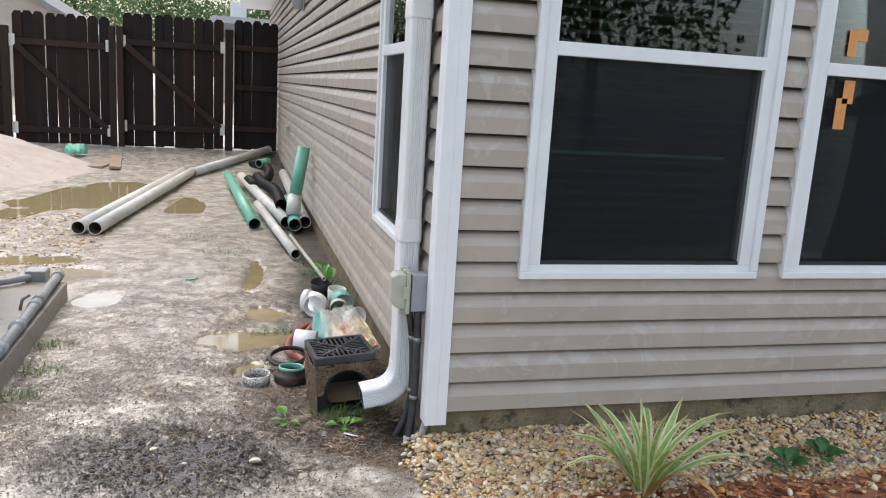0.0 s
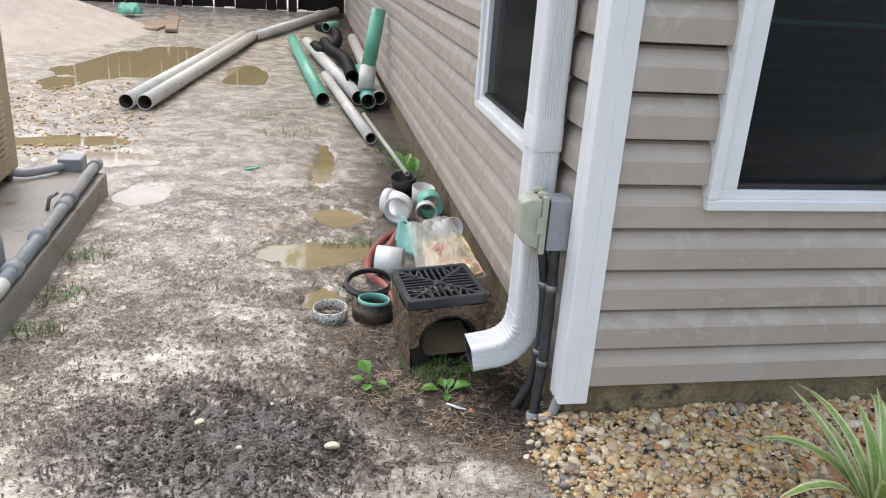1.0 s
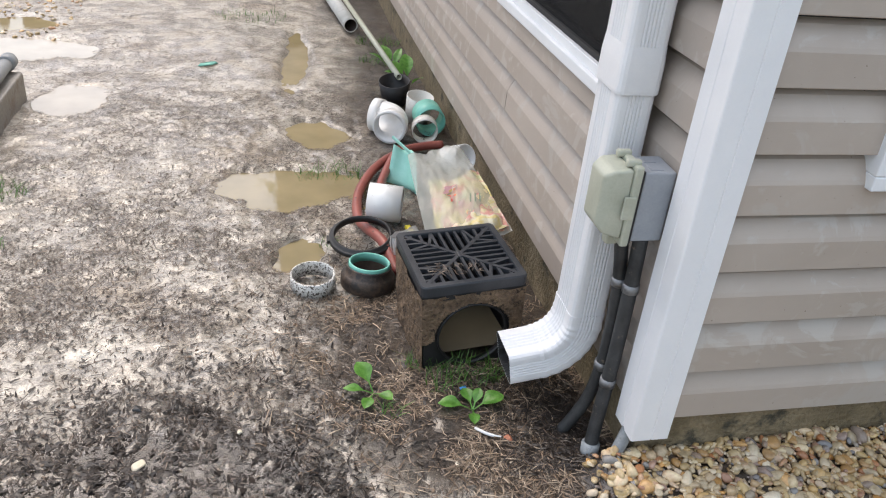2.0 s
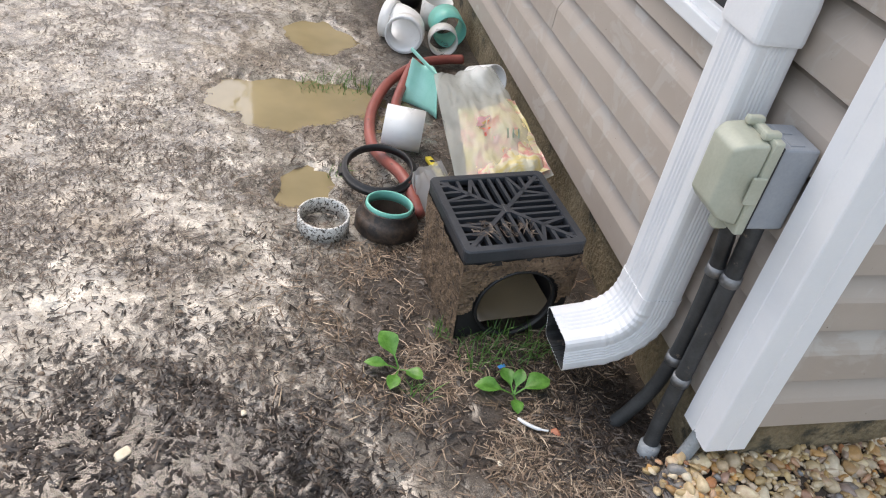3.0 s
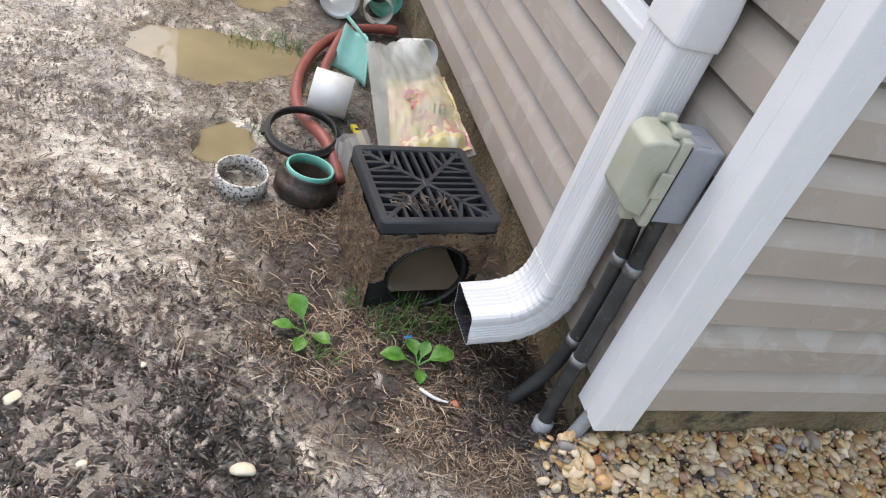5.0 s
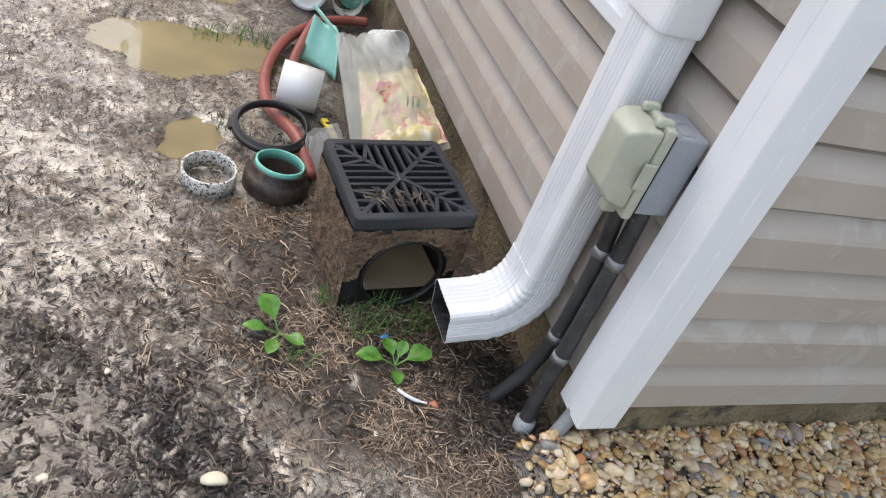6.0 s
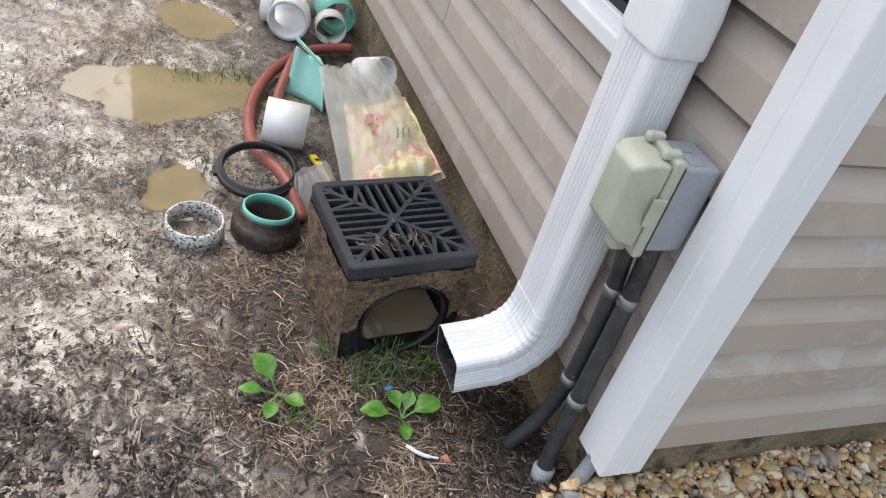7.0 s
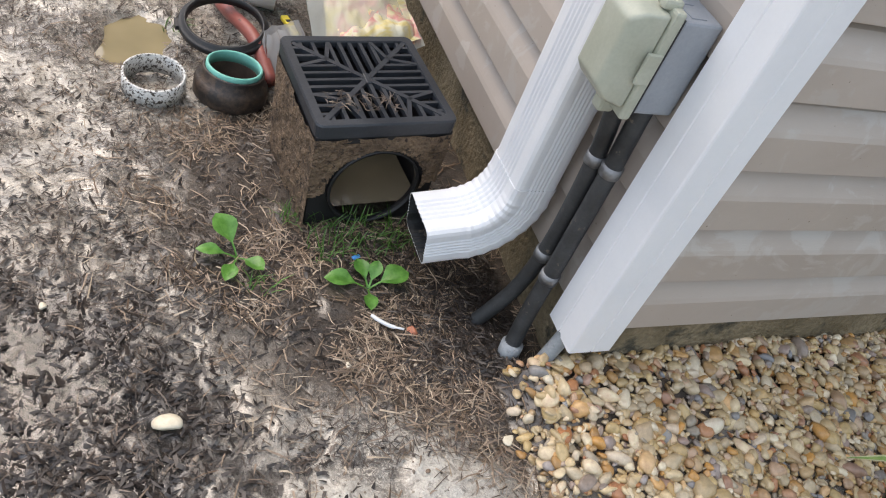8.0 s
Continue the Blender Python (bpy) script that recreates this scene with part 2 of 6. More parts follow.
M = dict(
    siding=mat("vinyl_siding", siding_mat),
    ground=mat("wet_sandy_soil", ground_mat),
    ochre=mat("muddy_water", water_mat((0.30, 0.245, 0.135))),
    # muddy water whose lighter body colour carries the mirrored sky
    pale=mat("sky_whitened_muddy_water", water_mat((0.42, 0.37, 0.29))),
    murky=mat("murky_water", water_mat((0.105, 0.090, 0.062), 0.10)),
    film_water=mat("water_film", film_water_mat),
    glass=mat("window_glass", glass_mat),
    screen=mat("insect_screen", screen_mat),
    trim=surface("white_vinyl", (0.74, 0.75, 0.77), (0.82, 0.82, 0.83), 6, (0.3, 0.42), bumps=0.03, spots=(0.18, 0.15, 0.12), spot_scale=110, spot_at=(0.735, 0.76)),
    frame=surface("window_vinyl", (0.72, 0.74, 0.76), (0.80, 0.81, 0.82), 6, (0.3, 0.45), bumps=0.03),
    spout=surface("painted_aluminium", (0.70, 0.71, 0.73), (0.79, 0.79, 0.80), 5, (0.26, 0.4), bumps=0.05, spots=(0.16, 0.15, 0.14), spot_scale=130, spot_at=(0.745, 0.765)),
    concrete=surface("foundation_concrete", (0.12, 0.092, 0.05), (0.25, 0.20, 0.125), 12, (0.6, 0.85), fine=90, bumps=0.8, dist=0.01, spots=(0.055, 0.05, 0.035), spot_scale=14, spot_at=(0.56, 0.66)),
    pad=surface("wet_concrete_pad", (0.20, 0.185, 0.165), (0.34, 0.32, 0.29), 5, (0.25, 0.6), fine=120, bumps=0.4, spots=(0.16, 0.11, 0.06), spot_scale=6, spot_at=(0.55, 0.68)),
    black=surface("black_plastic", (0.008, 0.008, 0.009), (0.016, 0.016, 0.018), 9, (0.42, 0.6), bumps=0.1, spots=(0.12, 0.085, 0.055), spot_scale=60, spot_at=(0.66, 0.72)),
    muddy_black=surface("mud_smeared_rubber", (0.012, 0.010, 0.010), (0.030, 0.022, 0.018), 14, (0.35, 0.6), bumps=0.3, spots=(0.075, 0.050, 0.034), spot_scale=26, spot_at=(0.48, 0.6)),
    # black plastic with a bluish sky reflection mixed into its base colour
    grate=surface("sky_tinted_grate_plastic", (0.022, 0.025, 0.031), (0.040, 0.044, 0.052), 9, (0.30, 0.45), bumps=0.12, spots=(0.11, 0.08, 0.055), spot_scale=45, spot_at=(0.66, 0.74)),
    caked=surface("caked_mud", (0.085, 0.055, 0.034), (0.25, 0.17, 0.105), 35, (0.6, 0.85), fine=140, bumps=1.0, dist=0.014, spots=(0.03, 0.02, 0.014), spot_scale=60, spot_at=(0.56, 0.64)),
    pvc=surface("white_pvc", (0.74, 0.74, 0.73), (0.83, 0.83, 0.82), 9, (0.25, 0.4), bumps=0.03, spots=(0.30, 0.25, 0.20), spot_scale=70, spot_at=(0.66, 0.72)),
    old_pvc=surface("dirty_white_pvc", (0.50, 0.49, 0.45), (0.68, 0.67, 0.63), 6, (0.3, 0.5), bumps=0.08, spots=(0.24, 0.19, 0.14), spot_scale=20, spot_at=(0.6, 0.75)),
    mud_pvc=surface("mud_specked_pvc", (0.62, 0.60, 0.56), (0.72, 0.71, 0.68), 12, (0.4, 0.6), bumps=0.2, spots=(0.055, 0.04, 0.03), spot_scale=170, spot_at=(0.52, 0.56)),
    green=surface("green_sewer_pipe", (0.10, 0.36, 0.25), (0.19, 0.50, 0.37), 6, (0.3, 0.45), bumps=0.04, spots=(0.16, 0.15, 0.09), spot_scale=18, spot_at=(0.6, 0.75)),
    teal=surface("teal_pipe", (0.15, 0.46, 0.38), (0.25, 0.58, 0.49), 8, (0.3, 0.45), bumps=0.04, spots=(0.30, 0.26, 0.2), spot_scale=30, spot_at=(0.66, 0.76)),
    pale_teal=surface("pale_teal_pipe", (0.27, 0.62, 0.53), (0.38, 0.72, 0.63), 14, (0.25, 0.4), bumps=0.04, spots=(0.34, 0.30, 0.22), spot_scale=30, spot_at=(0.68, 0.78)),
    # dark brown lining that puts shade into hollow pipes
    bore=surface("bore_shade", (0.035, 0.024, 0.018), (0.09, 0.06, 0.045), 20, (0.5, 0.7)),
    corr=surface("black_drain_hose", (0.006, 0.006, 0.007), (0.014, 0.014, 0.016), 8, (0.5, 0.65), bumps=0.05),
    hose=surface("terracotta_hose", (0.20, 0.055, 0.045), (0.30, 0.09, 0.07), 20, (0.35, 0.5), bumps=0.1, spots=(0.10, 0.05, 0.04), spot_scale=50),
    sage=surface("sage_plastic", (0.38, 0.39, 0.31), (0.46, 0.47, 0.385), 12, (0.35, 0.5), bumps=0.05, spots=(0.15, 0.15, 0.11), spot_scale=90, spot_at=(0.72, 0.76)),
    grey=surface("grey_plastic", (0.26, 0.28, 0.31), (0.33, 0.35, 0.38), 12, (0.35, 0.5), bumps=0.05),
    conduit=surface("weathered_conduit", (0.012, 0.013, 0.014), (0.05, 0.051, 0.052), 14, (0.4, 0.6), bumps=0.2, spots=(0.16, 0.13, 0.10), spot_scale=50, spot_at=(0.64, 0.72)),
    conduit_grey=surface("grey_conduit", (0.20, 0.22, 0.235), (0.33, 0.35, 0.365), 14, (0.4, 0.6), bumps=0.15, spots=(0.12, 0.10, 0.08), spot_scale=40, spot_at=(0.6, 0.7)),
    zinc=surface("zinc_clamp", (0.16, 0.16, 0.165), (0.28, 0.28, 0.28), 30, (0.35, 0.55), metal=0.6),
    tan=surface("tan_enamel", (0.42, 0.33, 0.20), (0.50, 0.40, 0.26), 5, (0.35, 0.5), bumps=0.04, spots=(0.2, 0.14, 0.08), spot_scale=40, spot_at=(0.7, 0.76)),
    sand=surface("builders_sand", (0.42, 0.355, 0.30), (0.53, 0.465, 0.405), 5, (0.75, 0.95), fine=180, bumps=0.8, dist=0.008, spots=(0.36, 0.27, 0.2), spot_scale=9),
    wood=own_tone("wet_fence_wood", [(0.010, 0.0062, 0.006), (0.016, 0.0085, 0.007), (0.009, 0.0065, 0.0065), (0.024, 0.011, 0.008)], 0.65, 0.4, (1, 1, 0.12), 9, 60),
    rail=own_tone("fence_rail_wood", [(0.016, 0.009, 0.0075), (0.030, 0.015, 0.011)], 0.65, 0.4, (1, 1, 0.3), 9, 60),
    board=surface("muddy_plank", (0.22, 0.16, 0.11), (0.34, 0.26, 0.19), 6, (0.5, 0.7), stretch=(0.2, 1, 1), bumps=0.4),
    gravel=island("river_gravel", [(0.42, 0.275, 0.11), (0.57, 0.46, 0.29), (0.34, 0.185, 0.06), (0.44, 0.36, 0.245), (0.38, 0.265, 0.12), (0.68, 0.58, 0.42), (0.50, 0.26, 0.07), (0.18, 0.18, 0.185), (0.52, 0.38, 0.18), (0.33, 0.235, 0.115), (0.60, 0.52, 0.39), (0.34, 0.14, 0.05), (0.27, 0.26, 0.25)], 0.3, 0.3, 90),
    straw=island("dead_straw", [(0.025, 0.017, 0.012), (0.13, 0.085, 0.054), (0.28, 0.20, 0.135), (0.045, 0.030, 0.020), (0.44, 0.35, 0.25), (0.18, 0.12, 0.08)], 0.5),
    thatch=island("wet_dark_thatch", [(0.012, 0.009, 0.008), (0.030, 0.022, 0.018), (0.020, 0.015, 0.012), (0.060, 0.045, 0.035)], 0.42),
    crumb=island("soil_crumb", [(0.05, 0.034, 0.024), (0.30, 0.24, 0.18), (0.10, 0.07, 0.05), (0.42, 0.36, 0.28), (0.03, 0.022, 0.017), (0.20, 0.14, 0.095)], 0.45),
    debris=island("leaf_debris", [(0.045, 0.034, 0.027), (0.12, 0.088, 0.066), (0.028, 0.022, 0.019), (0.20, 0.150, 0.112)], 0.45),
    mulch=island("red_mulch", [(0.20, 0.06, 0.02), (0.36, 0.13, 0.045), (0.12, 0.035, 0.016), (0.44, 0.19, 0.075)], 0.65),
    leaf=leafy("dock_leaf", (0.07, 0.19, 0.028), (0.16, 0.36, 0.07), 0.3),
    deep_leaf=leafy("dark_leaf", (0.015, 0.07, 0.016), (0.04, 0.15, 0.035), 0.4),
    grass=leafy("grass_blade", (0.045, 0.12, 0.02), (0.13, 0.25, 0.05), 0.45),
    stripe=leafy("striped_leaf_green", (0.17, 0.29, 0.07), (0.33, 0.46, 0.15), 0.4),
    cream=leafy("striped_leaf_cream", (0.48, 0.50, 0.25), (0.66, 0.66, 0.40), 0.4),
    wither=leafy("withered_leaf", (0.30, 0.15, 0.05), (0.46, 0.28, 0.11), 0.6),
    crown=leafy("tree_leaf", (0.05, 0.105, 0.035), (0.115, 0.19, 0.065), 0.6, 5.0),
    bark=surface("bark", (0.06, 0.045, 0.035), (0.13, 0.10, 0.08), 8, (0.8, 0.95), bumps=0.8),
    bag=mat("milky_plastic_bag", plastic_film((0.84, 0.86, 0.80), 0.60)),
    clear=mat("clear_film", plastic_film((0.80, 0.80, 0.80), 0.5)),
    print_film=mat("printed_film", printed_film),
    packs=own_tone("printed_packets", [(0.70, 0.56, 0.20), (0.58, 0.10, 0.06), (0.70, 0.40, 0.42), (0.72, 0.64, 0.36), (0.62, 0.36, 0.10)], 0.4, 0.1, (1, 1, 1), 18, 60),
    ink=surface("print_ink", (0.14, 0.20, 0.16), (0.2, 0.27, 0.22)),
    yellow=surface("yellow_plastic", (0.62, 0.48, 0.03), (0.72, 0.58, 0.06), 30),
    # near-black room and blind colours hold the dimness of an unlit room
    room=surface("room_shade_paint", (0.045, 0.045, 0.045), (0.06, 0.06, 0.06), 2, (0.8, 0.95)),
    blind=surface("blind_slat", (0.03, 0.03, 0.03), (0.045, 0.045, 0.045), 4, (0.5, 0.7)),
    tape=surface("orange_tape", (0.62, 0.24, 0.06), (0.72, 0.33, 0.11), 20, (0.4, 0.6)),
    roof=surface("grey_shingle", (0.16, 0.16, 0.165), (0.27, 0.27, 0.28), 14, (0.8, 0.95), fine=60, bumps=0.6),
    stucco=surface("beige_house_wall", (0.38, 0.32, 0.27), (0.46, 0.40, 0.34), 3, (0.7, 0.9)),
    drive=surface("pale_driveway", (0.58, 0.57, 0.55), (0.70, 0.69, 0.67), 4, (0.5, 0.8)),
    pebble=surface("pale_pebble", (0.58, 0.50, 0.36), (0.70, 0.63, 0.50), 40, (0.4, 0.6)),
    red_stone=surface("red_pebble", (0.30, 0.10, 0.05), (0.40, 0.15, 0.08), 40, (0.4, 0.6)),
    blue=surface("blue_plastic_bit", (0.05, 0.25, 0.6), (0.1, 0.35, 0.75), 40),
)

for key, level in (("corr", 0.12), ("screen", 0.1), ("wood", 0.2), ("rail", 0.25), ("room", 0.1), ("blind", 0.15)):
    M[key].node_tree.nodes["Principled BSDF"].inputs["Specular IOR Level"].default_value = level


# ---------------------------------------------------------------- helpers for shapes
def ob_of(name, verts, faces, material, parent=None, smooth=False, mats=None, index=None):
    me = bpy.data.meshes.new(name)
    me.from_pydata([tuple(v) for v in verts], [], [tuple(f) for f in faces])
    for m in (mats or [material]):
        me.materials.append(m)
    if index is not None:
        me.polygons.foreach_set("material_index", index)
    if smooth:
        me.polygons.foreach_set("use_smooth", [True] * len(me.polygons))
    me.update()
    ob = new(name, me)
    ob.parent = parent
    return ob


def part(name, bm, material, parent=None, label="", smooth=False):
    bmesh.ops.recalc_face_normals(bm, faces=bm.faces)
    me = bpy.data.meshes.new(name)
    bm.to_mesh(me)
    bm.free()
    me.materials.append(material)
    if smooth:
        me.polygons.foreach_set("use_smooth", [True] * len(me.polygons))
    ob = new(name, me)
    ob.parent = parent
    if label:
        ob["label"] = label
    return ob


def thing(name, m, label, category, group="", kind=""):
    ob = new(name)
    ob.empty_display_size = 0.05
    ob.matrix_world = m
    return tagged(ob, label, category, group, kind)


def boxes(*specs, bevel=0.0):
    """Boxes in one bmesh, each (x0, y0, z0, x1, y1, z1)."""
    bm = bmesh.new()
    for x0, y0, z0, x1, y1, z1 in specs:
        bmesh.ops.create_cube(bm, size=1, matrix=Matrix.LocRotScale(((x0 + x1) / 2, (y0 + y1) / 2, (z0 + z1) / 2), None, (x1 - x0, y1 - y0, z1 - z0)))
    if bevel:
        bmesh.ops.bevel(bm, geom=bm.edges[:], offset=bevel, segments=2, affect="EDGES", profile=0.5)
    return bm


def bar(a, b, w, h, up=(0, 0, 1), bevel=0.0):
    """A straight bar of section w x h from a to b."""
    a, b = Vector(a), Vector(b)
    d = (b - a).normalized()
    s = d.cross(Vector(up)).normalized()
    u = s.cross(d)
    bm = bmesh.new()
    bmesh.ops.create_cube(bm, size=1, matrix=Matrix.LocRotScale((a + b) / 2, Matrix((s, d, u)).transposed().to_quaternion(), (w, (b - a).length, h)))
    if bevel:
        bmesh.ops.bevel(bm, geom=bm.edges[:], offset=bevel, segments=1, affect="EDGES")
    return bm


def curve_points(pts, n):
    """A smooth line through the points (Catmull-Rom)."""
    p = [Vector(q) for q in pts]
    p = [2 * p[0] - p[1]] + p + [2 * p[-1] - p[-2]]
    out = []
    for i in range(1, len(p) - 2):
        for k in range(n):
            t = k / n
            out.append(0.5 * (2 * p[i] + (p[i + 1] - p[i - 1]) * t + (2 * p[i - 1] - 5 * p[i] + 4 * p[i + 1] - p[i + 2]) * t * t
                              + (3 * p[i] - p[i - 1] - 3 * p[i + 1] + p[i + 2]) * t ** 3))
    return out + [p[-2]]


def tube(path, radius, segs=20, caps=True, wall=0.0):
    """A round tube along a line; radius is a number or a function of the step. wall: makes it hollow."""
    pts = [Vector(q) for q in path]
    bm = bmesh.new()

    def rings(off):
        rr, u = [], None
        for i, q in enumerate(pts):
            d = (pts[min(i + 1, len(pts) - 1)] - pts[max(i - 1, 0)]).normalized()
            u = (d.orthogonal() if u is None else u - d * u.dot(d)).normalized()
            v = d.cross(u)
            r = (radius(i) if callable(radius) else radius) - off
            rr.append([bm.verts.new(q + (u * math.cos(a) + v * math.sin(a)) * r) for a in (2 * math.pi * k / segs for k in range(segs))])
        return rr

    def skin(rr):
        for a, b in zip(rr, rr[1:]):
            for k in range(segs):
                bm.faces.new((a[k], a[(k + 1) % segs], b[(k + 1) % segs], b[k]))
    outer = rings(0)
    skin(outer)
    if wall:
        inner = rings(wall)
        skin(inner)
        for a, b in ((outer[0], inner[0]), (outer[-1], inner[-1])):
            for k in range(segs):
                bm.faces.new((a[k], a[(k + 1) % segs], b[(k + 1) % segs], b[k]))
    elif caps:
        bm.faces.new(outer[0])
        bm.faces.new(outer[-1][::-1])
    return bm


def lathe(profile, segs=40):
    """A closed profile of (radius, height) turned round z."""
    bm = bmesh.new()
    rr = [[bm.verts.new((r * math.cos(a), r * math.sin(a), z)) for r, z in profile] for a in (2 * math.pi * k / segs for k in range(segs))]
    n = len(profile)
    for i in range(segs):
        a, b = rr[i], rr[(i + 1) % segs]
        for k in range(n):
            bm.faces.new((a[k], b[k], b[(k + 1) % n], a[(k + 1) % n]))
    return bm


def lattice_noise(x, y, seed):
    """Smooth random numbers in 0..1 over the plane."""
    xi, yi = np.floor(x).astype(np.int64), np.floor(y).astype(np.int64)
    fx, fy = x - xi, y - yi
    fx, fy = fx * fx * (3 - 2 * fx), fy * fy * (3 - 2 * fy)

    def h(i, j):
        n = (i * 374761393 + j * 668265263 + seed * 974634777) & 0x7FFFFFFF
        n = ((n ^ (n >> 13)) * 1274126177) & 0x7FFFFFFF
        return ((n ^ (n >> 16)) & 0xFFFF) / 65535.0
    return (h(xi, yi) * (1 - fx) + h(xi + 1, yi) * fx) * (1 - fy) + (h(xi, yi + 1) * (1 - fx) + h(xi + 1, yi + 1) * fx) * fy


def fbm(x, y, size, octaves=4, seed=0, gain=0.5):
    """Layered noise about zero, its largest lumps of that size in metres."""
    out, amp, tot = 0.0, 1.0, 0.0
    c, s = math.cos(0.6), math.sin(0.6)
    for o in range(octaves):
        f = 2 ** o / size
        out = out + amp * (lattice_noise((x * c - y * s) * f + 31.7 * o, (x * s + y * c) * f - 17.3 * o, seed + o) - 0.5)
        tot, amp = tot + amp, amp * gain
    return out / tot


def step(a, b, v):
    t = np.clip((v - a) / (b - a), 0, 1)
    return t * t * (3 - 2 * t)


# ---------------------------------------------------------------- ground
# puddles: x, y, half width, half length, turn in degrees, water level, kind
PUDDLES = [
    (-1.72, 2.87, 0.30, 0.17, 4, -0.004, "pale"), (-1.43, 2.19, 0.11, 0.15, 0, -0.004, "pale"),
    (-0.48, 1.87, 0.12, 0.15, -10, -0.002, "ochre"), (-0.64, 1.385, 0.28, 0.135, -8, 0.001, "ochre"),
    (-0.60, 0.96, 0.065, 0.12, -10, -0.008, "ochre"), (-2.05, 6.5, 0.42, 1.3, -20, 0.002, "ochre"),
    (-2.0, 3.25, 0.40, 0.12, 5, -0.002, "ochre"), (-1.12, 5.75, 0.22, 0.5, 0, 0.0015, "ochre"),
    (-0.55, 2.75, 0.06, 0.5, -6, -0.004, "ochre"),
]


def rise(y):
    return 0.19 * step(7.3, 10.4, y)


def dips(x, y):
    out = 0.0
    for px, py, rx, ry, turn, level, kind in PUDDLES:
        c, s = math.cos(radians(turn)), math.sin(radians(turn))
        u, v = ((x - px) * c + (y - py) * s) / rx, (-(x - px) * s + (y - py) * c) / ry
        d = np.sqrt(u * u + v * v) + 1.5 * fbm(x, y, 0.35 * min(1.0, 2.5 * rx) + 0.05, 4, 40)
        out = np.minimum(out, -0.03 * (1 - step(0.5, 1.3, d)))
    return out


def wet_part(x, y):
    """Where dark thatch lies under a film of water."""
    d = np.sqrt(((x + 0.85) / 0.44) ** 2 + ((y - 0.05) / 0.36) ** 2) + 0.75 * fbm(x, y, 0.22, 5, 7, 0.7)
    return 1 - step(0.30, 1.30, d)


def soil_part(x, y):
    """Brown soil and straw round the basin and along the wall."""
    d = np.sqrt(((x + 0.22) / 0.37) ** 2 + ((y - 0.42) / 0.52) ** 2) + 0.5 * fbm(x, y, 0.3, 4, 9)
    bare = 1 - step(0.7, 1.2, np.sqrt(((x + 0.33) / 0.19) ** 2 + ((y + 0.13) / 0.15) ** 2) + 0.7 * fbm(x, y, 0.2, 3, 19))
    return (1 - bare) * np.maximum(1 - step(0.7, 1.15, d), (1 - step(0.16, 0.42, -x + 0.3 * fbm(x, y, 0.5, 3, 12))) * step(-0.35, 0.0, y))


def mulch_part(x, y):
    return step(0.10, 0.28, x + 0.15 * fbm(x, y, 0.3, 3, 21)) * step(-2.4, -2.0, y) * (1 - step(-0.46, -0.38, y + 0.08 * fbm(x, y, 0.2, 3, 22)))


def gravel_part(x, y):
    return step(-0.10, -0.04, x + 0.05 * fbm(x, y, 0.12, 3, 31)) * (1 - step(0.02, 0.06, y)) * step(-0.62, -0.50, y)


def ground_z(x, y):
    far = step(6, 30, np.hypot(x, y))
    near = 1 - step(4, 14, np.hypot(x + 0.6, y))
    z = rise(y) + 0.035 * fbm(x, y, 0.9, 3, 1) * (1 - 0.5 * far) * (1 - 0.9 * wet_part(x, y)) + near * (0.020 * fbm(x, y, 0.12, 3, 2) * (1 - 0.75 * wet_part(x, y)) * (1 - step(2.6, 4.2, y)) + 0.012 * fbm(x, y, 0.03, 2, 3) * (1 - 0.8 * wet_part(x, y)) * (1 - step(1.9, 2.6, y)))
    z = z + near * wet_part(x, y) * (0.026 * fbm(x, y, 0.024, 3, 5, 0.65) - 0.0045)
    z = z + dips(x, y)
    z = z + 0.045 * gravel_part(x, y) * step(-0.45, 0.02, y) + 0.03 * mulch_part(x, y) * step(-3.0, -0.6, y)
    z = z + 0.006 * np.exp(-((x + 0.12) / 0.22) ** 2) * np.exp(-((y - 0.12) / 0.3) ** 2)
    return z


def spread(dense, fine, ends):
    """Grid lines: fine in the dense stretch, ever wider towards the ends."""
    out = list(np.arange(dense[0], dense[1], fine))
    for sign, start, end in ((-1, dense[0], ends[0]), (1, dense[1], ends[1])):
        v, d = start, fine
        line = []
        while (v - end) * sign < 0:
            d *= 1.09
            v += sign * d
            line.append(v)
        out = (line[::-1] + out) if sign < 0 else (out + line)
    return np.array(out)


gx, gy = spread((-1.75, 0.12), 0.0085, (-900, 900)), spread((-0.55, 2.3), 0.0095, (-900, 900))
X, Y = np.meshgrid(gx, gy)
Z = ground_z(X, Y)
nx, ny = len(gx), len(gy)
ids = np.arange(nx * ny).reshape(ny, nx)
quads = np.stack([ids[:-1, :-1], ids[:-1, 1:], ids[1:, 1:], ids[1:, :-1]], -1).reshape(-1, 4)
me = bpy.data.meshes.new("ground")
me.from_pydata(np.stack([X, Y, Z], -1).reshape(-1, 3).tolist(), [], quads.tolist())
me.materials.append(M["ground"])
me.polygons.foreach_set("use_smooth", [True] * len(me.polygons))
cover = me.color_attributes.new("cover", "FLOAT_COLOR", "POINT")
col = np.ones((nx * ny, 4))
col[:, 0], col[:, 1], col[:, 2] = wet_part(X, Y).ravel(), soil_part(X, Y).ravel(), mulch_part(X, Y).ravel()
col[:, 3] = (1 - step(-4.2, -3.4, Y + 0.5 * fbm(X, Y, 0.8, 3, 90))).ravel()
cover.data.foreach_set("color", col.ravel())
tagged(new("ground", me), "pale wet sandy yard soil with puddles and footprints", "ground", kind="structure")

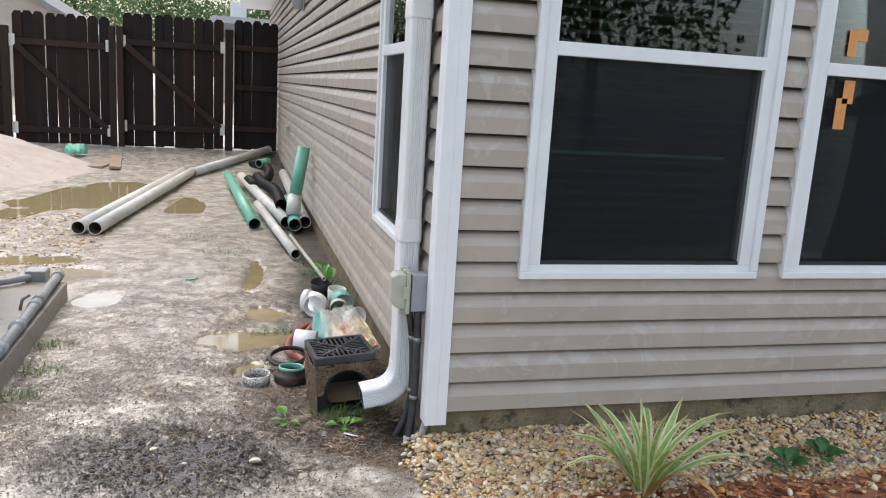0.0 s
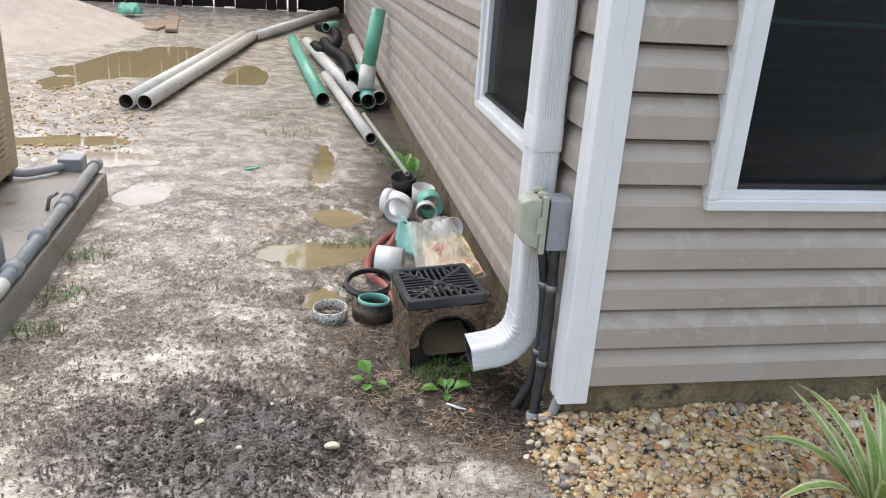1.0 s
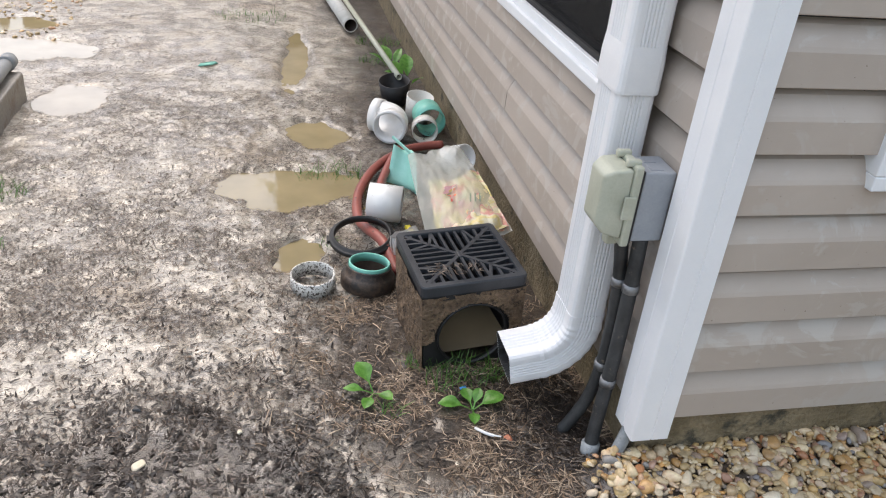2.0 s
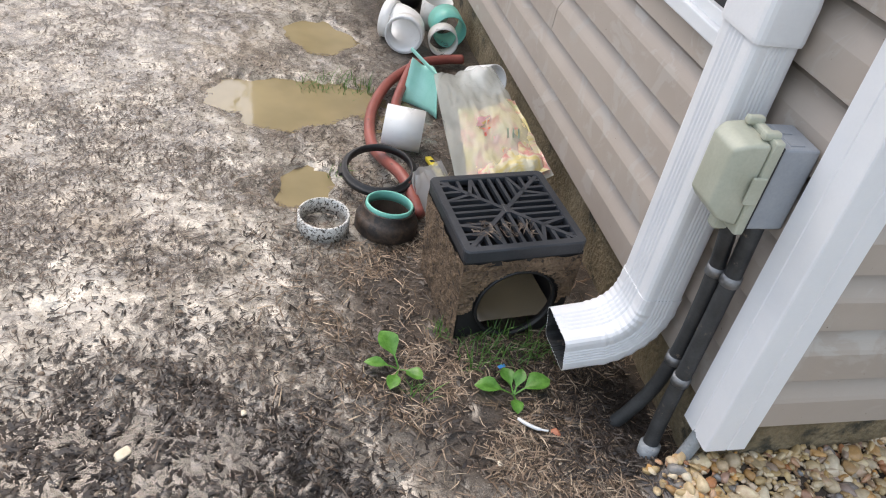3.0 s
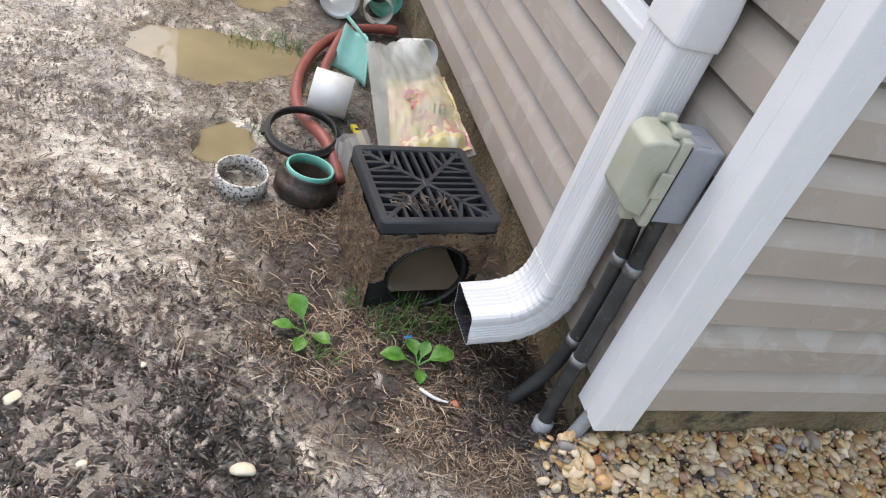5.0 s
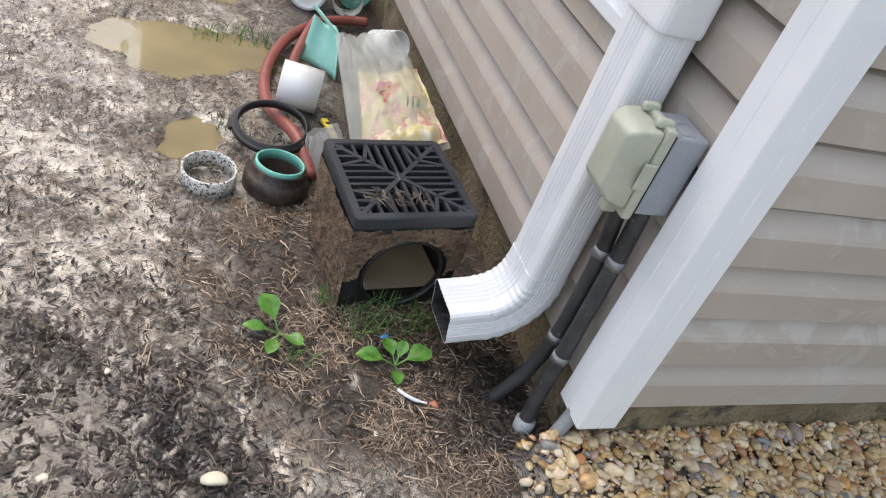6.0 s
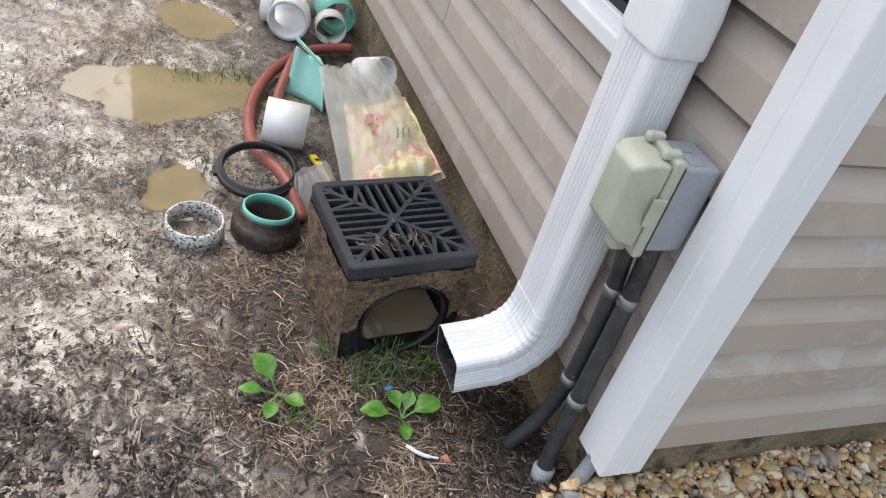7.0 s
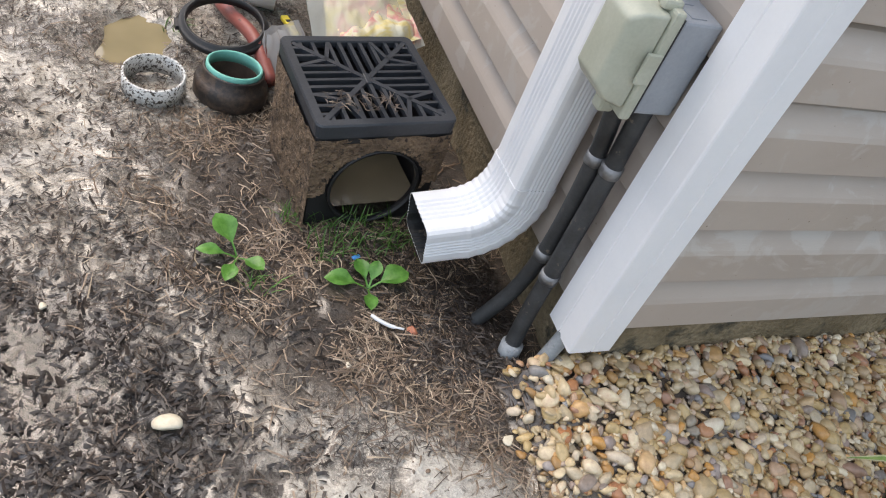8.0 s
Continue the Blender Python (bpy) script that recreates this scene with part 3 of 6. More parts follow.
for px, py, rx, ry, turn, level, kind in PUDDLES:
    n, k = 48, 1.4
    c, s = math.cos(radians(turn)), math.sin(radians(turn))
    vs = [(0, 0, 0)] + [(k * (rx * math.cos(a) * c - ry * math.sin(a) * s), k * (rx * math.cos(a) * s + ry * math.sin(a) * c), 0)
                        for a in (2 * math.pi * i / n for i in range(n))]
    ob = ob_of("puddle", vs, [(0, 1 + i, 1 + (i + 1) % n) for i in range(n)], M[kind])
    ob.location = (px, py, level + float(rise(np.array(py))) - 0.004 - 0.0010 * PUDDLES.index((px, py, rx, ry, turn, level, kind)))
    tagged(ob, "shallow muddy rain puddle lying in the soil", "puddle", "rain puddles", "structure")
n = 48
ob = ob_of("water_film", [(0, 0, 0)] + [(0.54 * math.cos(2 * math.pi * i / n), 0.48 * math.sin(2 * math.pi * i / n), 0) for i in range(n)],
           [(0, 1 + i, 1 + (i + 1) % n) for i in range(n)], M["film_water"])
ob.location = (-0.85, 0.05, -0.0024)
tagged(ob, "thin film of rainwater over dark dead grass", "water", kind="structure")


# ---------------------------------------------------------------- house
COURSE, FIRST, TOP = 0.1143, 0.146, 2.66
FRONT_END, SIDE_END = 4.2, 14.0
# openings: start, end, bottom, top along each wall
WIN_Z0, WIN_Z1 = 0.655, 2.25
FRONT_OPEN = [(0.322, 1.320), (1.438, 2.436)]
SIDE_OPEN = [(0.29, 1.292)]


def wall_boxes(a, b, opens, back, front, along_x):
    """A wall from a to b with real openings, as boxes."""
    out, at = [], a
    for s, e in opens:
        out += [(at, 0.15, s, TOP), (s, 0.15, e, WIN_Z0 + 0.01), (s, WIN_Z1 - 0.01, e, TOP)]
        at = e
    out.append((at, 0.15, b, TOP))
    if along_x:
        return [(s, front, z0, e, back, z1) for s, z0, e, z1 in out]
    return [(front, s, z0, back, e, z1) for s, z0, e, z1 in out]


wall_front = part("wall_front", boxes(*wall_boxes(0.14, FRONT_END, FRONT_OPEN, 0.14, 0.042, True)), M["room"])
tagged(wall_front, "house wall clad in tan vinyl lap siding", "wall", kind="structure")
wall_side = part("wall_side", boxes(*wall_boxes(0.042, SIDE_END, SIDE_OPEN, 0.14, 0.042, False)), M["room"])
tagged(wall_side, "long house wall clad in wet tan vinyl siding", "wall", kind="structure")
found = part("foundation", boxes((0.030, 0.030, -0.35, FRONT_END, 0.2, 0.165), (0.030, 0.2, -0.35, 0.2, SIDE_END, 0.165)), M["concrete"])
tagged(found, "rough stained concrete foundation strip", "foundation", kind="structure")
# plain unseen walls that close the room, its dimness put into their colour
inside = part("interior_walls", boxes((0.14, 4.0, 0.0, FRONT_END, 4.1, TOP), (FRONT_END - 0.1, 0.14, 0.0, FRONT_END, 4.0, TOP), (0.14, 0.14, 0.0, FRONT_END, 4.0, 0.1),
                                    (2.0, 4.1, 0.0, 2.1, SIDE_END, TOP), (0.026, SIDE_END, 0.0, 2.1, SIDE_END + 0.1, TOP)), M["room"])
tagged(inside, "plain inner walls and floor, coloured dark for an unlit room", "wall", kind="structure")
lid = part("roof", boxes((-0.57, -0.22, TOP, FRONT_END + 0.2, SIDE_END + 0.2, TOP + 0.16)), M["trim"])
tagged(lid, "white boxed eave of the house", "roof", kind="structure")

# one course of dutch-lap siding, a metre long along x, facing -y, its foot at z = 0
prof = [(0.030, 0.003), (0.004, 0.0), (0.0015, 0.0015), (0.0015, 0.004), (0.003, 0.058), (0.006, 0.066), (0.014, 0.082), (0.024, 0.098), (0.036, 0.107), (0.042, COURSE + 0.004), (0.044, COURSE + 0.004)]
vs = [(x, y, z) for x in (0.0, 1.0) for y, z in prof]
k = len(prof)
course_mesh = bpy.data.meshes.new("siding_course")
course_mesh.from_pydata(vs, [], [(i, i + 1, k + i + 1, k + i) for i in range(k - 1)] + [tuple(range(k))[::-1], tuple(range(k, 2 * k))])
course_mesh.materials.append(M["siding"])
course_mesh.update()


# the cut course that passes below the windows
low = prof[:5] + [(0.022, 0.066)]
kl = len(low)
cut_mesh = bpy.data.meshes.new("siding_course")
cut_mesh.from_pydata([(x, y, z) for x in (0.0, 1.0) for y, z in low], [], [(i, i + 1, kl + i + 1, kl + i) for i in range(kl - 1)])
cut_mesh.materials.append(M["siding"])
cut_mesh.update()


def clad(a, b, opens, parent, along_x):
    rng = random.Random(3 if along_x else 4)
    for i in range(22):
        z = FIRST + i * COURSE
        runs, at, under = [], a, []
        for s, e in opens:
            if z < WIN_Z0 < z + COURSE:
                under.append((s + 0.012, e - 0.012))
            if z + COURSE > WIN_Z0 + 0.012 and z < WIN_Z1 - 0.012:
                runs.append((at, s + 0.012))
                at = e - 0.012
        runs.append((at, b))
        runs += under
        for s, e in runs:
            cuts = [s]
            while e - cuts[-1] > 3.9:
                cuts.append(cuts[-1] + 3.66 - (1.3 * (i % 3) if len(cuts) == 1 else 0))
            cuts.append(e)
            for n, (p, q) in enumerate(zip(cuts, cuts[1:])):
                ob = new("siding_course", cut_mesh if (p, q) in under else course_mesh)
                ob.parent = parent
                out = 0.0012 * (n % 2)
                sag = rng.uniform(-0.0006, 0.0006)
                if along_x:
                    ob.matrix_world = Matrix.Translation((p, 0.0 - out + 0.008, z + sag)) @ Matrix.Diagonal((q - p, 1, 1, 1))
                else:
                    ob.matrix_world = pose(0.0 - out + 0.008, q, z + sag, 0, 0, -90) @ Matrix.Diagonal((q - p, 1, 1, 1))


# corner post: an L of folded vinyl with a soft groove in each face
W, T = 0.080, 0.018
pl = [(0.0, W), (0.0, 0.046), (0.0018, 0.044), (0.0, 0.042), (0.0, 0.004), (0.0012, 0.0012), (0.004, 0.0), (0.042, 0.0), (0.044, 0.0018), (0.046, 0.0), (W, 0.0),
      (W, 0.003), (W - 0.002, T), (T, T), (T, W - 0.002), (0.003, W)]
bm = bmesh.new()
low, high = [bm.verts.new((x, y, 0.100)) for x, y in pl], [bm.verts.new((x, y, TOP)) for x, y in pl]
for i in range(len(pl)):
    j = (i + 1) % len(pl)
    bm.faces.new((low[i], low[j], high[j], high[i]))
bm.faces.new(low[::-1])
bm.faces.new(high)
tagged(part("corner_post", bm, M["trim"]), "white vinyl corner post with mud-splashed foot", "corner post")


def window(m, width, label, tapes=(), teal=False):
    """A single-hung window. Local x runs along the wall, y into it, z up from its foot."""
    h, f = WIN_Z1 - WIN_Z0, 0.062
    w = thing("window", m, label, "window", kind="structure")
    rail = 0.83
    part("window_frame", boxes((0, -0.018, 0, width, 0.07, 0.028), (0, -0.018, h - 0.03, width, 0.07, h), (0, -0.018, 0.028, 0.030, 0.07, h - 0.03), (width - 0.030, -0.018, 0.028, width, 0.07, h - 0.03), bevel=0.003), M["frame"], w)
    part("inner_frame", boxes((0.030, -0.006, 0.028, width - 0.030, 0.06, 0.052), (0.030, -0.006, 0.052, f + 0.018, 0.06, h - 0.03), (width - f - 0.018, -0.006, 0.052, width - 0.030, 0.06, h - 0.03), bevel=0.002), M["frame"], w)
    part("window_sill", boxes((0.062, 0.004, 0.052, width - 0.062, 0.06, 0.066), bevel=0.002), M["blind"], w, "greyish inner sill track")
    part("meeting_rail", boxes((0.075, -0.010, rail - 0.028, width - 0.075, 0.05, rail + 0.020), bevel=0.003), M["frame"], w)
    for name, z0, z1, y in (("lower_pane", 0.062, rail - 0.026, 0.034), ("upper_pane", rail + 0.018, h - 0.028, 0.014)):
        p = part(name, boxes((0.070, y, z0, width - 0.070, y + 0.004, z1)), M["glass"], w, "clear wet glass pane")
        p.visible_shadow = False
    part("insect_screen", boxes((0.072, 0.012, 0.064, width - 0.072, 0.0128, rail - 0.027)), M["screen"], w, "dark fibreglass insect screen with raindrops")
    if teal:
        # solid strip added in place of a teal line mirrored in the pane
        part("teal_strip", boxes((0.095, 0.045, 0.458, 0.83, 0.052, 0.470), bevel=0.002), M["green"], w, "thin teal strip standing in for a reflection in the glass")
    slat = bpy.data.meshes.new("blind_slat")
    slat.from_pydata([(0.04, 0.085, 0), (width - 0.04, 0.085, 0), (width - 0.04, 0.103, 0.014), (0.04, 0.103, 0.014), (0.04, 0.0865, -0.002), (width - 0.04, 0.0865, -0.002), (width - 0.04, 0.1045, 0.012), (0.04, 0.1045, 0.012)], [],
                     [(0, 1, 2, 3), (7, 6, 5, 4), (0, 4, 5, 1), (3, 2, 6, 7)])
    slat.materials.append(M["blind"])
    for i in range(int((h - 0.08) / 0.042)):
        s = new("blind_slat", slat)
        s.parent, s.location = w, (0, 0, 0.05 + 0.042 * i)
    for x0, z0, x1, z1 in tapes:
        part("tape_strip", boxes((x0, 0.0085, z0, x1, 0.0090, z1)), M["tape"], w, "orange adhesive tape on the glass")
    return w


window(pose(FRONT_OPEN[0][0], 0.012, WIN_Z0), FRONT_OPEN[0][1] - FRONT_OPEN[0][0], "white vinyl single-hung window with dark glass", (), True)
window(pose(FRONT_OPEN[1][0], 0.012, WIN_Z0), FRONT_OPEN[1][1] - FRONT_OPEN[1][0], "white vinyl single-hung window with orange tape strips",
       ((0.165, 0.88, 0.205, 0.98), (0.205, 0.94, 0.25, 0.985), (0.15, 0.60, 0.20, 0.72), (0.175, 0.70, 0.225, 0.79)))
window(pose(0.012, SIDE_OPEN[0][1], WIN_Z0, 0, 0, -90), SIDE_OPEN[0][1] - SIDE_OPEN[0][0], "white vinyl window in the side wall, rain-specked screen")


# ---------------------------------------------------------------- downspout
def flute_section(cx, cy, hx, hy, flutes=4, depth=0.0016, r=0.012):
    """A rectangular section with rounded corners and flutes in the two wide faces."""
    pts = []
    for qx, qy, a0 in ((1, 1, 0), (-1, 1, 90), (-1, -1, 180), (1, -1, 270)):
        for a in (0, 30, 60, 90):
            t = radians(a0 + a)
            pts.append((cx + qx * (hx - r) + r * math.cos(t), cy + qy * (hy - r) + r * math.sin(t)))
    out = []
    for i, p in enumerate(pts):
        out.append(p)
        q = pts[(i + 1) % len(pts)]
        if i % 4 == 3:
            n = 6 * flutes
            for k in range(1, n):
                t = k / n
                dip = depth * (1 if k % 3 == 0 and 0.22 < t < 0.78 else 0)
                x, y = p[0] + (q[0] - p[0]) * t, p[1] + (q[1] - p[1]) * t
                d = Vector((cx - x, cy - y))
                d = Vector((d.x, 0)).normalized() if abs(q[0] - p[0]) < 1e-6 else Vector((0, d.y)).normalized()
                out.append((x + d.x * dip, y + d.y * dip))
    return out


SPX, SPY, HX, HY = -0.043, 0.258, 0.039, 0.051
downspout = thing("downspout", pose(SPX, SPY, 0.0), "white fluted aluminium downspout ending in a curved elbow", "downspout")


def spout_run(name, rows, label="", groove=0.0028):
    """Rows of (centre x, centre z, tilt in degrees, size): a section swept in the plane y = 0."""
    sec = flute_section(0, 0, HX, HY, 4, groove)
    bm = bmesh.new()
    rr = []
    for x, z, tilt, size in rows:
        c, s = math.cos(radians(tilt)), math.sin(radians(tilt))
        rr.append([bm.verts.new((x + u * size * c, v * size, z - u * size * s)) for u, v in sec])
    for a, b in zip(rr, rr[1:]):
        for k in range(len(sec)):
            bm.faces.new((a[k], a[(k + 1) % len(sec)], b[(k + 1) % len(sec)], b[k]))
    p = part(name, bm, M["spout"], downspout, label)
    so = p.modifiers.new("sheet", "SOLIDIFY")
    # inner faces take a dark colour that stands for the shade inside the spout
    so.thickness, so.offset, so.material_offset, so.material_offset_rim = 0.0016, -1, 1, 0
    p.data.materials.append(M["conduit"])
    return p


spout_run("lower_pipe", [(0, 0.235, 0, 1.0), (0, 0.50, 0, 1.0), (0, 0.752, 0, 1.0)])
spout_run("joint_collar", [(0, 0.748, 0, 1.085), (0, 0.754, 0, 1.10), (0, 0.805, 0, 1.095), (0, 0.835, 0, 1.045)], "", 0.0)
spout_run("upper_pipe", [(0, 0.825, 0, 1.035), (0, 0.845, 0, 1.035), (0, 1.575, 0, 1.035)])
spout_run("joint_collar", [(0, 1.560, 0, 1.085), (0, 1.566, 0, 1.10), (0, 1.615, 0, 1.095), (0, 1.645, 0, 1.05)], "", 0.0)
spout_run("top_pipe", [(0, 1.635, 0, 1.04), (0, TOP, 0, 1.04)])
# the elbow, crimped in steps round its bend
rows, R = [], 0.104
bend = 80
for i in range(0, 15):
    a = bend * i / 14
    x, z = -R - 0.001 + R * math.cos(radians(a)) , 0.238 - R * math.sin(radians(a))
    rows.append((x, z, a, 1.035 + (0.03 if i % 2 else 0.0) * (0 < i < 14)))
x0, z0 = rows[-1][0], rows[-1][1]
dx, dz = -math.sin(radians(bend)), -math.cos(radians(bend))
rows = [(0, 0.262, 0, 1.04)] + rows + [(x0 + dx * s, z0 + dz * s, bend, 1.03) for s in (0.010, 0.035, 0.068)]
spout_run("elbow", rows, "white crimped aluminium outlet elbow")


# ---------------------------------------------------------------- outlet box and conduits
outlet = thing("outlet_box", pose(0.0, 0.128, 0.510), "weatherproof outlet box with sage in-use cover on grey back box", "outlet box")
part("back_box", boxes((-0.056, -0.038, 0.0, 0.006, 0.038, 0.138), bevel=0.004), M["grey"], outlet, "grey plastic back box")
for cy in (-0.016, 0.018):
    part("knockout", boxes((-0.040, cy - 0.012, 0.1375, -0.016, cy + 0.012, 0.1393), bevel=0.0005), M["grey"], outlet)
part("gasket", boxes((-0.060, -0.039, -0.001, -0.0555, 0.039, 0.140)), M["black"], outlet, "black rubber gasket")
part("cover_plate", boxes((-0.076, -0.043, -0.008, -0.0600, 0.043, 0.150), bevel=0.004), M["sage"], outlet)
bm = bmesh.new()
# the bubble narrows outwards, with a chamfered foot
outl = [(-0.036, 0.006), (-0.036, 0.140), (0.036, 0.140), (0.036, 0.006)]
r0, r1, r2 = ([bm.verts.new((x, y * sc + 0.0, zo + z * szc)) for y, z in outl] for x, sc, zo, szc in ((-0.076, 1.08, 0.0, 1.02), (-0.112, 1.0, 0.010, 0.93), (-0.128, 0.80, 0.030, 0.70)))
for a, b in ((r0, r1), (r1, r2)):
    for i in range(4):
        bm.faces.new((a[i], a[(i + 1) % 4], b[(i + 1) % 4], b[i]))
bm.faces.new(r2)
bm.faces.new(r0[::-1])
bmesh.ops.bevel(bm, geom=bm.edges[:], offset=0.006, segments=3, affect="EDGES", profile=0.6)
part("bubble_cover", bm, M["sage"], outlet, "", True)
for cy in (-0.022, 0.022):
    part("hinge", boxes((-0.088, cy - 0.007, 0.144, -0.060, cy + 0.007, 0.157), bevel=0.004), M["sage"], outlet)
part("latch", boxes((-0.090, -0.012, -0.020, -0.064, 0.010, 0.002), bevel=0.005), M["sage"], outlet)
part("side_clip", boxes((-0.088, -0.048, 0.050, -0.066, -0.042, 0.095), bevel=0.002), M["sage"], outlet)


def conduit(pts, r, material, label, clamps=(), foot=None):
    c = thing("conduit", pose(*pts[0]), label, "conduit", "conduits below the outlet box")
    o = Vector(pts[0])
    line = [q - o for q in curve_points(pts, 8)]
    part("pipe", tube(line, r, 18), material, c, "", True)
    for z in clamps:
        near = min(line, key=lambda q: abs(q.z + o.z - z))
        part("clamp", tube([near + Vector((0, 0, -0.009)), near + Vector((0, 0, 0.009))], r + 0.0022, 20), M["zinc"], c, "dull zinc strap clamp", True)
    if foot:
        part("socket", tube([line[-1] + Vector(foot[0]), line[-1] + Vector(foot[1])], r + 0.005, 20), M["conduit_grey"], c, "grey socket at its foot", True)


conduit([(-0.022, 0.112, 0.512), (-0.020, 0.108, 0.38), (-0.020, 0.106, 0.22), (-0.028, 0.098, 0.10), (-0.040, 0.080, 0.01), (-0.042, 0.074, -0.03)], 0.0145, M["conduit"],
        "weathered dark conduit running down beside the corner post", (0.400, 0.165), ((0.002, 0.006, 0.055), (0, 0, 0.02)))
conduit([(-0.052, 0.132, 0.506), (-0.036, 0.135, 0.42), (-0.026, 0.138, 0.32), (-0.024, 0.140, 0.20), (-0.034, 0.146, 0.10), (-0.058, 0.152, 0.03), (-0.078, 0.156, -0.01)], 0.0135, M["conduit"],
        "weathered dark conduit bending out into the soil", (0.395, 0.190))
conduit([(0.018, 0.040, 0.12), (0.004, 0.036, 0.07), (-0.014, 0.030, 0.01), (-0.020, 0.028, -0.03)], 0.0135, M["conduit_grey"], "short grey conduit behind the corner post")


# ---------------------------------------------------------------- drain basin
basin = thing("drain_basin", pose(-0.241, 0.508, -0.004, 0, -3, 5), "black plastic catch basin caked with mud, grate on top", "drain basin")
S0, S1, HT = 0.115, 0.121, 0.218      # half widths at foot and rim, height of the body
HOLE, HZ = 0.086, 0.101
bm = bmesh.new()


def basin_side(z):
    return S0 + (S1 - S0) * z / HT


N = 48
ring_f, edge_f = [], []
for i in range(N):
    a = 2 * math.pi * i / N
    ca, sa = math.cos(a), math.sin(a)
    ring_f.append((HOLE * ca, HZ + HOLE * sa))
    t = min((0.1 if abs(ca) < 1e-9 else S0 * 1.0 / abs(ca)) if abs(ca) > 1e-9 else 9, ((HT - HZ) / sa if sa > 1e-9 else (HZ / -sa if sa < -1e-9 else 9)))
    x, z = t * ca, HZ + t * sa
    if abs(abs(x) - S0) < 1e-6:
        x = math.copysign(basin_side(z), x)
    edge_f.append((x, z))
fr = [[bm.verts.new((x, -basin_side(z) + off, z)) for x, z in ring_f] for off in (0.0, 0.006, 0.05)]
ed = [bm.verts.new((x, -basin_side(z), z)) for x, z in edge_f]
for i in range(N):
    j = (i + 1) % N
    bm.faces.new((ed[i], ed[j], fr[0][j], fr[0][i]))
    bm.faces.new((fr[0][i], fr[0][j], fr[1][j], fr[1][i]))
for sgn in (-1, 1):
    bm.faces.new([bm.verts.new(p) for p in ((sgn * S0, -S0, 0), (sgn * S1, -S1, HT), (sgn * S1, S1, HT), (sgn * S0, S0, 0))])
bm.faces.new([bm.verts.new(p) for p in ((-S0, S0, 0), (S0, S0, 0), (S1, S1, HT), (-S1, S1, HT))])
bm.faces.new([bm.verts.new(p) for p in ((-S0, -S0, 0), (S0, -S0, 0), (S0, S0, 0), (-S0, S0, 0))])
body = part("body", bm, M["black"], basin, "black plastic body with a round pipe opening")
so = body.modifiers.new("wall", "SOLIDIFY")
so.thickness, so.offset = 0.004, -1
part("rim", boxes((-0.124, -0.124, HT - 0.012, 0.124, -0.112, HT + 0.006), (-0.124, 0.112, HT - 0.012, 0.124, 0.124, HT + 0.006), (-0.124, -0.112, HT - 0.012, -0.112, 0.112, HT + 0.006), (0.112, -0.112, HT - 0.012, 0.124, 0.112, HT + 0.006), bevel=0.002), M["black"], basin)
water = ob_of("water", [(-0.104, -0.110, 0.132), (0.104, -0.110, 0.132), (0.104, 0.104, 0.132), (-0.104, 0.104, 0.132)], [(0, 1, 2, 3)], M["murky"], basin)
water.location = (0, 0, -0.083)
stub = part("pipe_stub", tube([(0, -S0 - 0.011, HZ), (0, -S0 + 0.004, HZ)], HOLE - 0.0005, 44, wall=0.004), M["black"], basin, "black pipe stub in the opening", True)
water["label"] = "murky standing water"


def crust(name, side, region, seed):
    """A thin uneven crust of mud on one side of the basin; region(u, z) says where it sticks."""
    n, m = 70, 60
    vs, fs, idx = [], [], {}
    for j in range(m + 1):
        for i in range(n + 1):
            u, z = -1 + 2 * i / n, HT * j / m
            w = basin_side(z)
            th = region(u, z) + 0.9 * float(fbm(np.array(u * 0.2 + 3 * seed), np.array(z), 0.07, 4, seed))
            out = 0.004 + (1 - abs(u) ** 8) * (0.0075 * min(max(th, 0), 0.8) + 0.014 * float(fbm(np.array(u * 0.12), np.array(z + seed), 0.030, 4, seed + 5, 0.65)))
            idx[i, j] = (len(vs), th)
            p = (u * (w + out), -w - out, z)
            vs.append(p if side == "front" else (-w - out, -u * (w + out), z))
    for j in range(m):
        for i in range(n):
            c = [idx[i, j], idx[i + 1, j], idx[i + 1, j + 1], idx[i, j + 1]]
            u, z = -1 + 2 * (i + 0.5) / n, HT * (j + 0.5) / m
            if min(t for _, t in c) > 0.0 and (side != "front" or math.hypot(u * basin_side(z), z - HZ) > HOLE + 0.002):
                fs.append(tuple(v for v, _ in c))
    ob = ob_of(name, vs, fs, M["caked"], basin, True)
    ob["label"] = "brown mud crust"
    return ob


crust("mud_crust", "front", lambda u, z: 0.35 - abs(z - 0.175) * 8 + (0.3 if abs(u) > 0.55 else 0.1) - (0.9 if z < 0.085 else 0), 3)
crust("mud_crust", "left", lambda u, z: 0.55 - (0.25 if z < 0.03 else 0), 8)

def grate_frame():
    """A square frame with rounded corners, a lip and a hollow middle."""
    def square(h, r):
        return [(qx * (h - r) + r * math.cos(radians(a0 + a)), qy * (h - r) + r * math.sin(radians(a0 + a))) for qx, qy, a0 in ((1, 1, 0), (-1, 1, 90), (-1, -1, 180), (1, -1, 270)) for a in (0, 22, 45, 67, 90)]
    bm = bmesh.new()
    rings = [[bm.verts.new((x, y, z)) for x, y in square(h, r)] for h, r, z in ((0.126, 0.014, 0.222), (0.127, 0.014, 0.246), (0.125, 0.013, 0.2495), (0.111, 0.009, 0.2495), (0.1095, 0.008, 0.2465), (0.1095, 0.008, 0.236), (0.122, 0.012, 0.222))]
    for a, b in zip(rings, rings[1:] + rings[:1]):
        for i in range(20):
            bm.faces.new((a[i], a[(i + 1) % 20], b[(i + 1) % 20], b[i]))
    return bm


